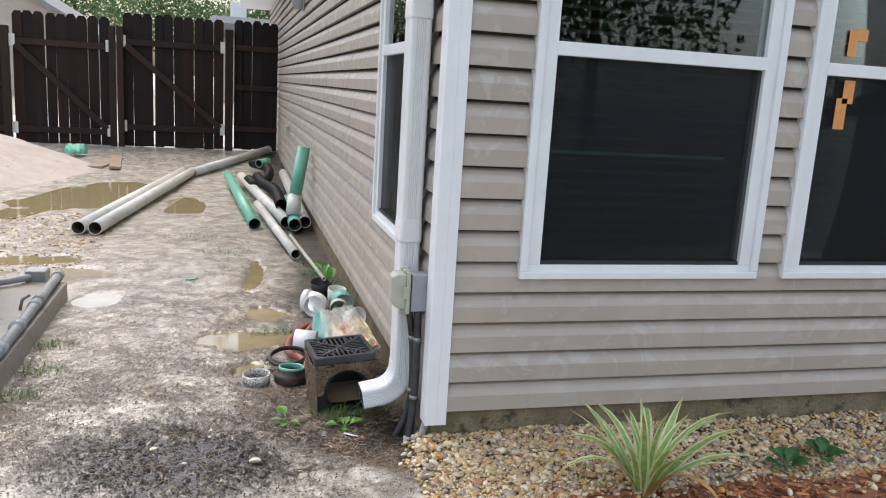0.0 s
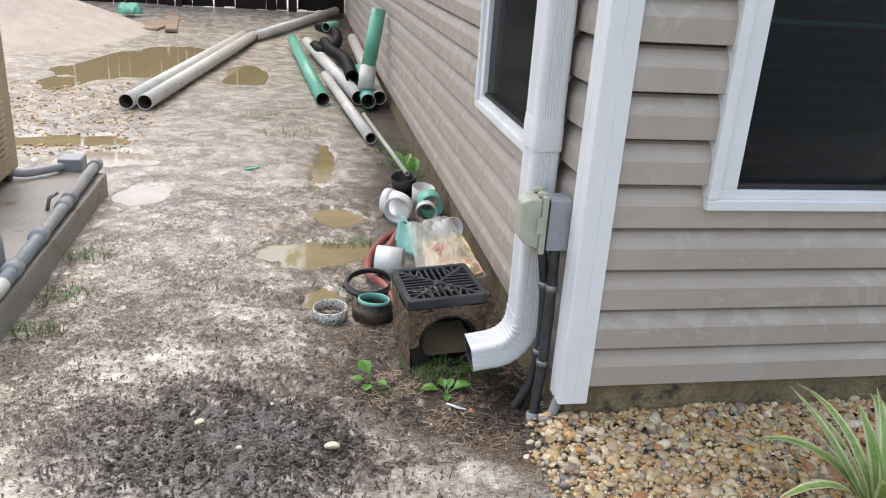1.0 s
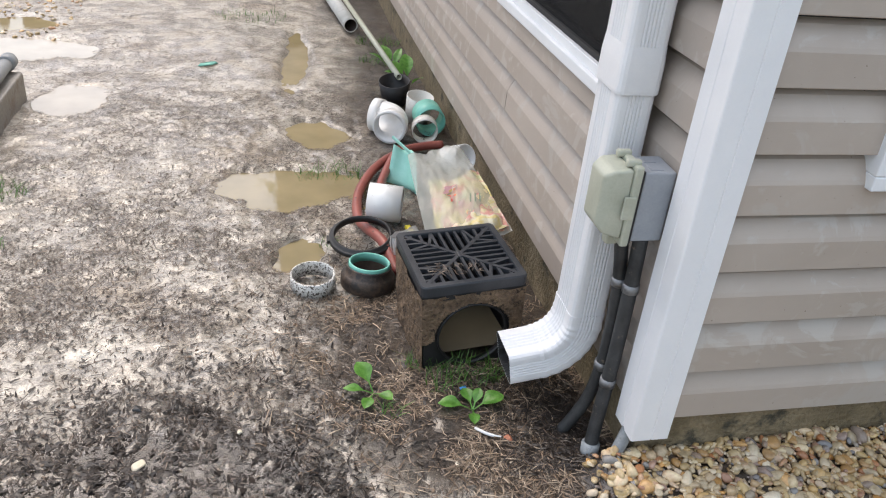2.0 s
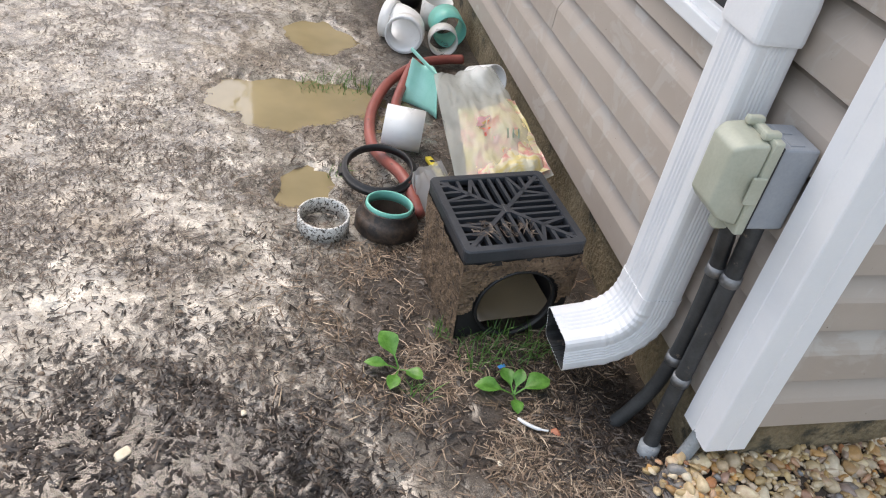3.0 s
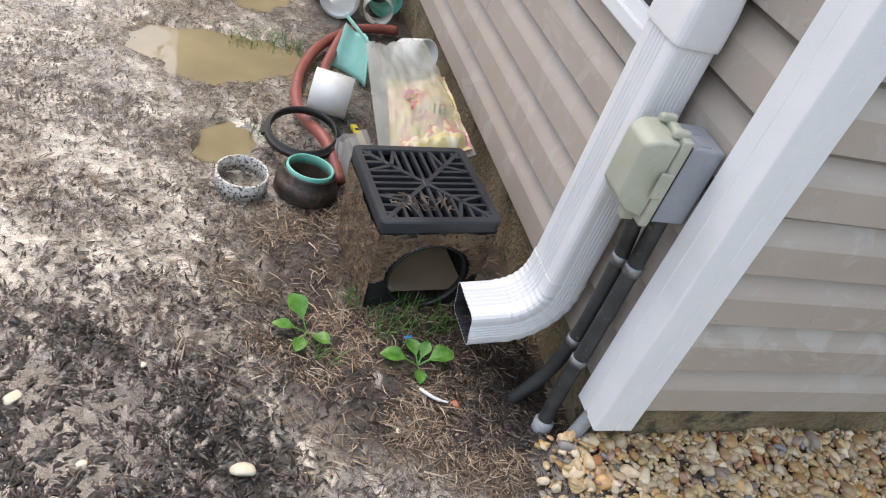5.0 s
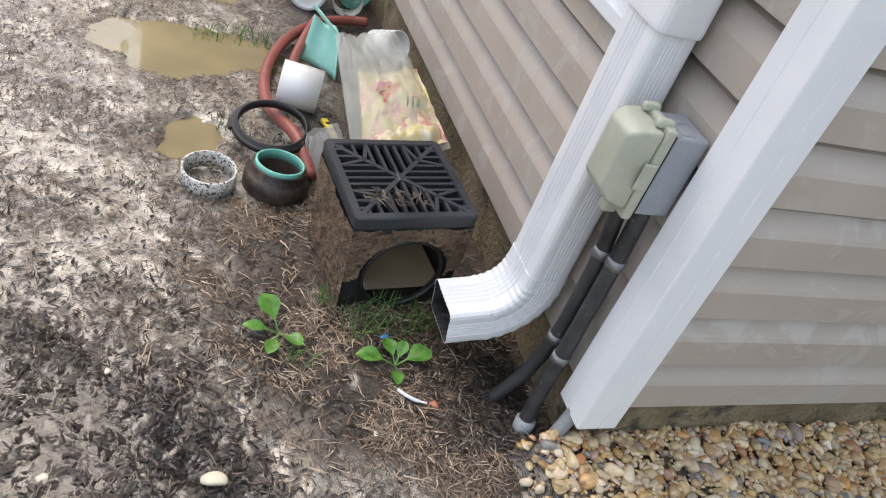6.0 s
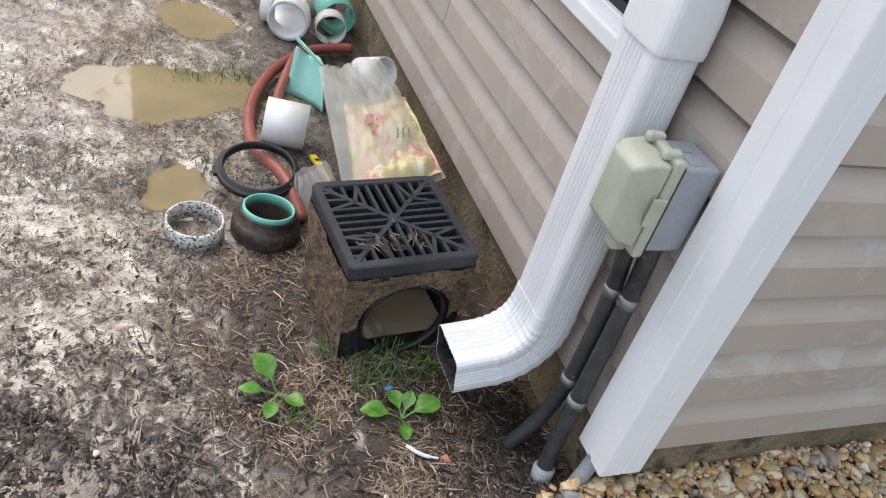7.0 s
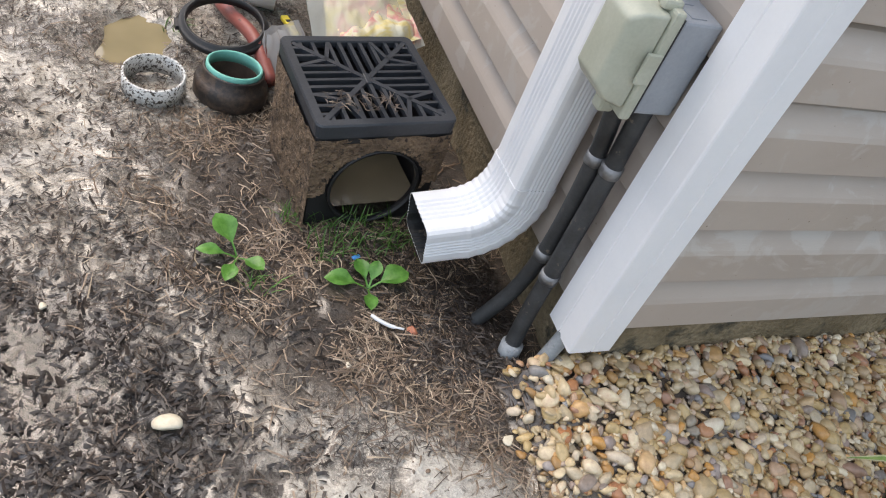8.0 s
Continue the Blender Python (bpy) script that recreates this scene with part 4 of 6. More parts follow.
# the grate: a raised frame, two diagonals that fork, and bars in four fans
grate = part("grate", grate_frame(),
             M["grate"], basin, "black slotted grate with forked diagonal ribs")
G, ZG = 0.1125, 0.2415


def rib(a, b, w=0.007):
    w *= 1.25
    up = 0.0011 if abs(a[0] - b[0]) > 1e-6 and abs(a[1] - b[1]) > 1e-6 else (0.0005 if abs(a[0] - b[0]) > 1e-6 else 0.0)
    part("rib", bar((*a, ZG + up), (*b, ZG + up), w, 0.010), M["grate"], grate)


for sx in (-1, 1):
    for sy in (-1, 1):
        rib((0, 0), (sx * G, sy * G), 0.0075)
        kx, ky = sx * 0.058, sy * 0.058
        rib((kx, ky), (sx * 0.040, sy * G), 0.006)
        rib((kx, ky), (sx * G, sy * 0.040), 0.006)
for i in range(-2, 3):
    c = i * 0.0200
    st = max(abs(c), 0.004)
    for sgn in (-1, 1):
        top = G if abs(c) < 0.041 else G
        rib((c, sgn * st), (c, sgn * top), 0.0055)
        rib((sgn * st, c), (sgn * top, c), 0.0055)
for sx in (-1, 1):
    for sy in (-1, 1):
        for c in (0.070, 0.093):
            rib((sx * c, sy * c), (sx * c, sy * G), 0.0055)
            rib((sx * c, sy * c), (sx * G, sy * c), 0.0055)
part("boss", boxes((-0.006, -0.014, 0.238, 0.006, 0.014, 0.2495), bevel=0.002), M["grate"], grate)


# ---------------------------------------------------------------- loose fittings beside the basin
def gz(x, y):
    return float(ground_z(np.array(float(x)), np.array(float(y))))


ring = thing("pipe_ring", pose(-0.580, 0.757, gz(-0.58, 0.757) - 0.002, 3, -2, 0), "cut ring of white pipe specked with black mud", "pipe ring")
part("ring", lathe([(0.0600, 0.0), (0.0600, 0.042), (0.0560, 0.044), (0.0545, 0.042), (0.0545, 0.0)], 48), M["mud_pvc"], ring, "", True)
coup = thing("pipe_coupling", pose(-0.432, 0.765, gz(-0.432, 0.765) - 0.004, -4, 3, 0), "black rubber pipe coupling with a green pipe stub inside", "pipe coupling")
part("sleeve", lathe([(0.071, 0.0), (0.0745, 0.006), (0.0745, 0.034), (0.0690, 0.042), (0.0635, 0.046), (0.0620, 0.062), (0.0600, 0.066), (0.0568, 0.064), (0.0568, 0.0)], 48), M["muddy_black"], coup, "black muddy rubber sleeve", True)
part("pipe_stub", lathe([(0.0565, 0.050), (0.0565, 0.072), (0.0545, 0.074), (0.0520, 0.074), (0.0508, 0.072), (0.0508, 0.050)], 48), M["teal"], coup, "green pipe stub", True)
# dark lining added so that the coupling's inside looks shaded
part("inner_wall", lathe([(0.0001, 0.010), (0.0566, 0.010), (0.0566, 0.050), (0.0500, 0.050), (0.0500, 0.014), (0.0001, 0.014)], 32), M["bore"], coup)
hoop = thing("rubber_hoop", pose(-0.430, 0.925, 0.052, 8, -4, 0), "black plastic flange ring leaning on the coupling", "flange ring")
part("hoop", lathe([(0.0950, 0.0), (0.0950, 0.010), (0.0925, 0.012), (0.0855, 0.012), (0.0840, 0.020), (0.0795, 0.020), (0.0790, 0.0)], 64), M["black"], hoop, "", True)
part("tab", boxes((0.088, -0.014, 0.0, 0.102, 0.014, 0.011), bevel=0.002), M["black"], hoop)
part("tab", boxes((-0.102, -0.014, 0.0, -0.088, 0.014, 0.011), bevel=0.002), M["black"], hoop)


def straight_pipe(name, a, b, r, material, label, category, group="", wall=0.0045, segs=28, bore=True, mid=()):
    """A hollow pipe lying from a to b, with a dark inner tube for the shade in its bore."""
    a, b = Vector(a), Vector(b)
    p = thing(name, pose(*a), label, category, group)
    pts = [Vector((0, 0, 0)), *[Vector(m) - a for m in mid], b - a]
    part("pipe", tube(pts, r, segs, wall=wall), material, p, "", True)
    if bore:
        d = (b - a).normalized()
        part("bore", tube([d * 0.004, b - a - d * 0.004], r - wall - 0.0006, segs, caps=False, wall=0.001), M["bore"], p, "dark inner tube for the shade in the bore", True)
    return p


straight_pipe("pipe_offcut", (-0.385, 1.150, 0.059), (-0.283, 1.122, 0.057), 0.058, M["pvc"], "short white pipe offcut lying on its side", "pipe offcut", wall=0.004, bore=False)

hose = thing("garden_hose", pose(-0.34, 0.84, 0.0), "terracotta rubber hose curling over the ground", "hose")
o = Vector((-0.34, 0.84, 0.0))
part("hose_loop", tube([q - o for q in curve_points([(-0.345, 0.79, 0.015), (-0.372, 0.90, 0.052), (-0.408, 1.02, 0.035), (-0.420, 1.113, 0.020), (-0.410, 1.23, 0.018), (-0.380, 1.343, 0.020), (-0.313, 1.482, 0.024), (-0.204, 1.610, 0.026), (-0.11, 1.655, 0.028), (-0.04, 1.665, 0.03)], 8)], 0.0155, 16), M["hose"], hose, "", True)
part("hose_end", tube([q - o for q in curve_points([(-0.340, 1.25, 0.020), (-0.312, 1.36, 0.026), (-0.262, 1.49, 0.042), (-0.222, 1.585, 0.045)], 8)], 0.0145, 16), M["hose"], hose, "", True)

# a curved shard of teal pipe, standing on edge
shard = thing("pipe_shard", pose(-0.24, 1.38, 0.0), "broken curved shard of teal pipe leaning on the bag", "pipe shard")
bl, br, tr, tl = Vector((-0.048, 0.025, 0.0)), Vector((0.040, -0.075, 0.0)), Vector((0.042, 0.005, 0.11)), Vector((-0.022, 0.068, 0.118))
vs, fs = [], []
for j in range(9):
    for i in range(9):
        u, t = i / 8, j / 8
        q = (bl * (1 - u) + br * u) * (1 - t) + (tl * (1 - u) + tr * u) * t
        vs.append(q + Vector((0.6, 0.8, -0.35)) * 0.11 * u * (1 - u) + Vector((0, 0, 0.006 * math.sin(9 * u + 2 * t) * t)))
for j in range(8):
    for i in range(8):
        fs.append((j * 9 + i, j * 9 + i + 1, (j + 1) * 9 + i + 1, (j + 1) * 9 + i))
part("fin", bar((-0.028, 0.082, 0.145), (0.040, 0.000, 0.105), 0.006, 0.012, (0, 0, 1), 0.002), M["pale_teal"], shard)
sh = ob_of("shard", vs, fs, M["pale_teal"], shard, True)
so = sh.modifiers.new("wall", "SOLIDIFY")
so.thickness = 0.004


# the plastic bag: a slumped, creased pillow open at the top
def crumpled(name, cx, cy, w, h, d, lean, seed, material, parent, turn=0.0, n=44, m=44, crease=0.02, flat_top=True):
    vs, fs = [], []
    for side in (-1, 1):
        for j in range(m + 1):
            for i in range(n + 1):
                u, v = -1 + 2 * i / n, j / m
                bulge = (1 - abs(u) ** 2.5) * (0.35 + 0.65 * math.sin(math.pi * min(1.0, 0.15 + 0.85 * (1 - v)) * 0.9)) * (1 - 0.75 * v ** 2)
                cr = crease * float(fbm(np.array(u * w * 2 + seed), np.array(v * h + side), 0.10, 4, seed))
                x = u * w * (1 - 0.30 * v + 0.10 * float(fbm(np.array(v * 0.5), np.array(seed + side * 0.0), 0.2, 2, seed + 3)))
                y = side * d * bulge + cr * (2.0 if abs(u) < 0.98 else 0.6) + lean * v
                z = h * v * (1 + 0.10 * float(fbm(np.array(u * 0.3), np.array(seed * 1.0), 0.15, 3, seed + 2)) * v) + 0.25 * abs(cr)
                vs.append((x, y, z))
    k = (n + 1) * (m + 1)
    for s in (0, 1):
        for j in range(m):
            for i in range(n):
                a = s * k + j * (n + 1) + i
                q = (a, a + 1, a + n + 2, a + n + 1)
                fs.append(q if s == 0 else q[::-1])
    ob = ob_of(name, vs, fs, material, parent, True)
    ob.matrix_basis = pose(cx, cy, 0, 0, 0, turn)
    return ob


def pouch(name, c, depth, seed, material, parent, crease=0.012, n=48, sag=0.0):
    """A creased flat pouch hung between four corners (low left, low right, high right, high left), with two skins."""
    c = [Vector(q) for q in c]
    out = (c[1] - c[0]).cross(c[3] - c[0]).normalized()
    vs, fs = [], []
    for side in (1, -1):
        for j in range(n + 1):
            for i in range(n + 1):
                u, v = i / n, j / n
                q = (c[0] * (1 - u) + c[1] * u) * (1 - v) + (c[3] * (1 - u) + c[2] * u) * v
                edge = (1 - abs(2 * u - 1) ** 3) * (1 - abs(2 * v - 1) ** 3)
                full = depth * edge * (1.15 - 0.75 * v)
                f = crease * float(fbm(np.array(u * 0.30 + seed), np.array(v * 0.34 + 0.4 * side), 0.11, 4, seed, 0.62))
                wave = 0.35 * crease * float(fbm(np.array(u * 0.5), np.array(0.3 * v + seed), 0.05, 3, seed + 9))
                rag = 0.020 * float(fbm(np.array(u * 0.4 + seed), np.array(seed * 1.0), 0.05, 3, seed + 4)) * v ** 6
                vs.append(q + out * (side * full + f * 1.6 + wave) + Vector((0, 0, rag - sag * edge)))
    k = (n + 1) ** 2
    for t in (0, 1):
        for j in range(n):
            for i in range(n):
                a = t * k + j * (n + 1) + i
                q = (a, a + 1, a + n + 2, a + n + 1)
                fs.append(q if t == 0 else q[::-1])
    return ob_of(name, vs, fs, material, parent, True)


bag = thing("plastic_bag", pose(-0.15, 0.95, 0.0), "milky plastic bag with printed packets, slumped against the wall", "plastic bag")
pouch("film", [(-0.105, -0.20, 0.06), (0.132, -0.135, 0.13), (0.058, 0.255, 0.225), (-0.118, 0.215, 0.205)], 0.045, 4, M["bag"], bag, 0.028)
sack = pouch("inner_sack", [(-0.085, -0.185, 0.085), (0.122, -0.130, 0.140), (0.085, 0.115, 0.195), (-0.072, 0.09, 0.165)], 0.032, 11, M["print_film"], bag, 0.03, 36)
sack["label"] = "crumpled inner sack with yellow and pink print"
rng = random.Random(5)
for i in range(5):
    u, v = rng.uniform(0.05, 0.6), rng.uniform(0.6, 0.95)
    c = Vector((-0.085 + 0.17 * u, -0.15 + 0.20 * v, 0.112 + 0.075 * v + 0.01 * u))
    ax, ay = Vector((rng.uniform(0.6, 1), rng.uniform(0.0, 0.6), rng.uniform(-0.1, 0.3))).normalized(), Vector((rng.uniform(-0.3, 0.3), 0.9, 0.35)).normalized()
    w, t = rng.uniform(0.018, 0.040), rng.uniform(0.008, 0.020)
    vs = []
    for q in range(25):
        a, b = (q % 5) / 2 - 1, (q // 5) / 2 - 1
        wob = 1 + rng.uniform(-0.18, 0.18)
        vs.append(c + ax * a * w * wob + ay * b * t * wob + Vector((0, 0, rng.uniform(-0.005, 0.005))))
    ob_of("packet", vs, [(r * 5 + q, r * 5 + q + 1, r * 5 + q + 6, r * 5 + q + 5) for r in range(4) for q in range(4)], M["packs"], bag, True)
for i in range(3):
    part("print_bar", bar((0.020 + 0.014 * i, -0.060, 0.186), (0.026 + 0.014 * i, -0.030, 0.196), 0.004, 0.0012, (0, -0.35, 1)), M["ink"], bag)
filmpiece = thing("plastic_scrap", pose(-0.285, 0.855, 0.004, 0, 0, 40), "crumpled piece of clear plastic film", "plastic scrap")
crumpled("film", 0, 0, 0.075, 0.085, 0.035, 0.05, 17, M["clear"], filmpiece, 0, 24, 20, 0.03)

tapem = thing("yellow_strip", pose(-0.262, 1.0, 0.012, 0, 0, 14), "yellow plastic strip with black marks on the ground", "plastic strip")
part("strip", boxes((-0.009, -0.055, 0, 0.009, 0.055, 0.012), bevel=0.003), M["yellow"], tapem)
for i in range(3):
    part("mark", boxes((-0.006, -0.036 + 0.03 * i, 0.0122, 0.006, -0.026 + 0.03 * i, 0.0128)), M["black"], tapem, "black mark")


def pipe_elbow(name, m, r, bend_r, material, label, ang=90):
    e = thing(name, m, label, "pipe elbow")
    pts = [(-0.05, 0, 0)] + [(bend_r * math.sin(radians(a)), bend_r * (1 - math.cos(radians(a))), 0) for a in range(0, ang + 1, 9)]
    last, d = Vector(pts[-1]), Vector((math.cos(radians(ang)), math.sin(radians(ang)), 0))
    pts.append(tuple(last + d * 0.05))
    part("pipe", tube(pts, r, 28, wall=0.005), material, e, "", True)
    part("socket", tube([Vector(pts[0]), Vector(pts[0]) + Vector((0.035, 0, 0))], r + 0.005, 28, wall=0.008), material, e, "", True)
    part("socket", tube([last + d * 0.015, last + d * 0.05], r + 0.005, 28, wall=0.008), material, e, "", True)
    return e


pipe_elbow("pipe_elbow", pose(-0.215, 1.79, 0.064, 0, 0, 68), 0.060, 0.06, M["pvc"], "white pipe elbow lying on the mud", 80)
cap = straight_pipe("pipe_collar", (-0.060, 1.80, 0.064), (-0.062, 1.90, 0.068), 0.058, M["teal"], "teal pipe collar lying on its side", "pipe collar", wall=0.004, bore=False)
straight_pipe("pipe_collar", (-0.095, 1.735, 0.052), (-0.090, 1.785, 0.054), 0.050, M["old_pvc"], "thin grey-white pipe collar", "pipe collar", wall=0.003, bore=False)
# a white pipe cap standing upright
cup = thing("white_pipe_cap", pose(-0.085, 1.975, gz(-0.085, 1.975), 8, 4, 0), "upright white plastic pipe cap by the wall", "cup")
part("cap", lathe([(0.0001, 0.0), (0.048, 0.0), (0.056, 0.11), (0.052, 0.11), (0.045, 0.006), (0.0001, 0.006)], 32), M["old_pvc"], cup, "", True)
bc = thing("plant_pot", pose(-0.14, 2.20, gz(-0.14, 2.2), 10, -6, 0), "black plastic pot standing by the wall", "pot")
part("pot", lathe([(0.0001, 0.0), (0.055, 0.0), (0.068, 0.10), (0.064, 0.10), (0.051, 0.008), (0.0001, 0.008)], 28), M["black"], bc, "", True)
sau = thing("pipe_shell", pose(-0.072, 1.32, 0.125, 62, 10, 24), "half of a split white pipe behind the bag", "pipe shell")
sh = part("shell", tube([(0, 0, -0.05), (0, 0, 0.05)], 0.045, 28, caps=False), M["pvc"], sau, "", True)
so = sh.modifiers.new("wall", "SOLIDIFY")
so.thickness = 0.004


wb = thing("wall_outlet", pose(0.008, 7.68, 0.64), "small pale outlet cover on the side wall", "outlet")
part("cover", boxes((-0.045, -0.045, 0, 0.0, 0.045, 0.12), bevel=0.006), M["sage"], wb)
wv = thing("wall_vent", pose(0.008, 5.9, 2.03), "round grey hooded vent on the side wall", "vent")
part("hood", tube([(0, 0, 0.08), (-0.05, 0, 0.075), (-0.11, 0, 0.05)], lambda i: (0.075, 0.07, 0.06)[i], 24), M["grey"], wv, "", True)
part("plate", boxes((-0.012, -0.09, -0.01, 0.0, 0.09, 0.17), bevel=0.004), M["siding"], wv)


# ---------------------------------------------------------------- pipes stacked along the wall
def r3(y):
    return float(rise(np.array(float(y))))


PG = "pipes lying along the house"
straight_pipe("drain_pipe", (-1.880, 4.15, 0.058), (-1.30, 8.05, 0.09), 0.054, M["old_pvc"], "long dirty white drain pipe on the ground", "pipe", PG)
straight_pipe("drain_pipe", (-1.752, 4.14, 0.058), (-1.185, 8.08, 0.09), 0.054, M["old_pvc"], "long dirty white drain pipe on the ground", "pipe", PG)
straight_pipe("drain_pipe", (-1.175, 8.03, 0.085), (-0.14, 10.0, 0.255), 0.054, M["old_pvc"], "grey-white drain pipe reaching the fence corner", "pipe", PG)
straight_pipe("sewer_pipe", (-0.492, 4.45, 0.056), (-0.735, 7.6, 0.12), 0.054, M["green"], "green sewer pipe on the ground", "pipe", PG)
straight_pipe("drain_pipe", (-0.215, 4.46, 0.075), (-0.575, 7.4, 0.125), 0.056, M["old_pvc"], "white drain pipe beside the wall", "pipe", PG)
straight_pipe("drain_pipe", (-0.222, 3.27, 0.040), (-0.445, 5.35, 0.10), 0.038, M["old_pvc"], "thin white pipe leaning on the stack", "pipe", PG)
straight_pipe("garden_stake", (-0.128, 2.20, 0.112), (-0.225, 3.85, 0.075), 0.013, M["sage"], "thin pale green stake", "stake", wall=0.003, bore=False)
straight_pipe("drain_pipe", (-0.060, 4.40, 0.090), (-0.062, 7.6, 0.16), 0.054, M["old_pvc"], "white drain pipe against the wall", "pipe", PG)
wye = straight_pipe("wye_pipe", (-0.155, 4.28, 0.085), (-0.125, 5.7, 0.10), 0.056, M["teal"], "teal pipe with a green branch standing up", "pipe", PG)
part("collar", tube([Vector((-0.005, 0.18, 0.06)), Vector((0.012, 0.26, 0.22))], 0.064, 26), M["old_pvc"], wye, "muddy white collar", True)
part("branch", tube([Vector((0.010, 0.25, 0.20)), Vector((0.088, 0.30, 0.655))], 0.056, 28, wall=0.005), M["green"], wye, "green pipe branch", True)
# a dark tube inside the branch gives its mouth shade
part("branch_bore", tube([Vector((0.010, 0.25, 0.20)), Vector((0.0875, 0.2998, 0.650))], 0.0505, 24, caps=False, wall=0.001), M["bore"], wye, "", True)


def corrugated(pts, label):
    h = thing("drain_hose", pose(*pts[0]), label, "drain hose", "black drain hoses")
    o = Vector(pts[0])
    line = [q - o for q in curve_points(pts, 26)]
    part("hose", tube(line, lambda i: 0.050 if i % 2 else 0.056, 18, wall=0.004), M["corr"], h)


corrugated([(-0.42, 8.3, 0.20), (-0.26, 7.6, 0.22), (-0.28, 6.8, 0.20), (-0.42, 6.4, 0.16), (-0.50, 6.9, 0.15)], "black corrugated drain hose looped on the stack")
corrugated([(-0.40, 6.9, 0.19), (-0.36, 6.2, 0.20), (-0.26, 5.6, 0.20), (-0.24, 4.85, 0.17)], "black corrugated drain hose across the pipes")
straight_pipe("sewer_pipe", (-0.36, 7.7, 0.26), (-0.24, 7.9, 0.27), 0.05, M["green"], "short green pipe piece on the stack", "pipe", PG)


# ---------------------------------------------------------------- air conditioner and its pad
pad = part("equipment_pad", boxes((-3.3, -0.55, -0.05, -1.605, 2.20, 0.100), bevel=0.008), M["pad"])
tagged(pad, "low wet concrete equipment pad with muddy top", "concrete pad")
ac = thing("air_conditioner", pose(-1.965, 2.12, 0.100), "tan metal air conditioner with louvred sides on a pad", "air conditioner")
part("cabinet", boxes((-0.78, -0.86, 0.045, -0.004, 0, 0.86), bevel=0.012), M["tan"], ac)
part("lid", boxes((-0.79, -0.87, 0.862, 0.010, 0.012, 0.90), bevel=0.01), M["tan"], ac)
for fx, fy in ((-0.72, -0.80), (-0.72, -0.06), (-0.06, -0.80), (-0.06, -0.06)):
    part("foot", boxes((fx - 0.03, fy - 0.03, 0, fx + 0.03, fy + 0.03, 0.046)), M["black"], ac)
lou = bpy.data.meshes.new("louvre")
lou.from_pydata([(0, -0.72, 0), (0.014, -0.72, -0.010), (0.014, -0.14, -0.010), (0, -0.14, 0), (0, -0.72, -0.012), (0, -0.14, -0.012)], [], [(0, 1, 2, 3), (1, 4, 5, 2), (0, 4, 1), (3, 2, 5)])
lou.materials.append(M["tan"])
for i in range(26):
    l = new("louvre", lou)
    l.parent, l.location = ac, (-0.004, 0, 0.15 + i * 0.0262)
pl = thing("pipework", pose(-1.66, 2.2, 0.1), "grey plastic pipework with valve along the pad edge", "pipework")
part("pipe", tube([(0.005, 0.02, 0.035), (0.02, -0.7, 0.032), (0.03, -1.42, 0.03)], 0.024, 20), M["conduit_grey"], pl, "", True)
for y, r in ((0.0, 0.031), (-0.52, 0.030), (-0.62, 0.029), (-0.98, 0.033), (-1.3, 0.032)):
    part("collar", tube([(0.006 - y * 0.016, y + 0.03, 0.034), (0.006 - y * 0.016, y - 0.03, 0.034)], r, 20), M["conduit_grey"], pl, "", True)
part("elbow", tube(curve_points([(0.03, -1.42, 0.03), (0.02, -1.52, 0.03), (-0.06, -1.56, 0.03), (-0.2, -1.57, 0.03)], 6), 0.027, 18), M["old_pvc"], pl, "whitish pipe elbow", True)
part("valve", boxes((-0.09, -1.36, 0.01, -0.02, -1.20, 0.13), bevel=0.018), M["grey"], pl, "grey valve body")
part("valve_handle", boxes((-0.10, -1.31, 0.13, -0.01, -1.25, 0.16), bevel=0.01), M["grey"], pl)
part("tap", tube([(-0.06, -0.58, 0.0), (-0.05, -0.57, 0.05), (-0.02, -0.55, 0.07)], 0.008, 10), M["zinc"], pl, "small brass tap", True)
cb = thing("junction_box", pose(-1.78, 2.27, 0.03), "grey junction box with flexible conduit to the unit", "junction box")
part("box", boxes((-0.05, -0.06, 0.0, 0.06, 0.06, 0.13), bevel=0.008), M["grey"], cb)
part("flex", tube([q for q in curve_points([(-0.02, -0.03, 0.09), (-0.06, -0.12, 0.10), (-0.16, -0.20, 0.10), (-0.26, -0.22, 0.12)], 14)], lambda i: 0.021 if i % 2 else 0.019, 14), M["grey"], cb, "grey flexible conduit", True)

# ---------------------------------------------------------------- sand heap, planks
n = 60
vs, fs = [], []
for j in range(n + 1):
    for i in range(n + 1):
        u, v = -1 + 2 * i / n, -1 + 2 * j / n
        x, y = -4.55 + 2.3 * u, 8.2 + 1.9 * v
        d = math.hypot(u, v)
        hgt = 0.80 * max(0.0, 1 - d) ** 1.15 * (1 + 0.5 * float(fbm(np.array(x), np.array(y), 0.8, 4, 61))) + 0.05 * float(fbm(np.array(x), np.array(y), 0.25, 3, 63))
        vs.append((x, y, float(rise(np.array(y))) - 0.05 + hgt if d < 1 else -0.1))
fs = [(j * (n + 1) + i, j * (n + 1) + i + 1, (j + 1) * (n + 1) + i + 1, (j + 1) * (n + 1) + i) for j in range(n) for i in range(n)]
tagged(ob_of("sand_mound", vs, fs, M["sand"], None, True), "heap of pale builder's sand in the yard", "sand heap")
pk = thing("plank", pose(-2.15, 8.35, 0.06, 3, 3, 6), "muddy wooden plank lying on the ground", "plank")
part("board", boxes((-0.07, 0, 0, 0.07, 1.35, 0.035), bevel=0.006), M["board"], pk)
pk = thing("plank", pose(-2.45, 8.45, 0.05, 3, -2, -14), "wide muddy board half covered by soil", "plank")
part("board", boxes((-0.14, 0, 0, 0.14, 0.95, 0.03), bevel=0.006), M["board"], pk)
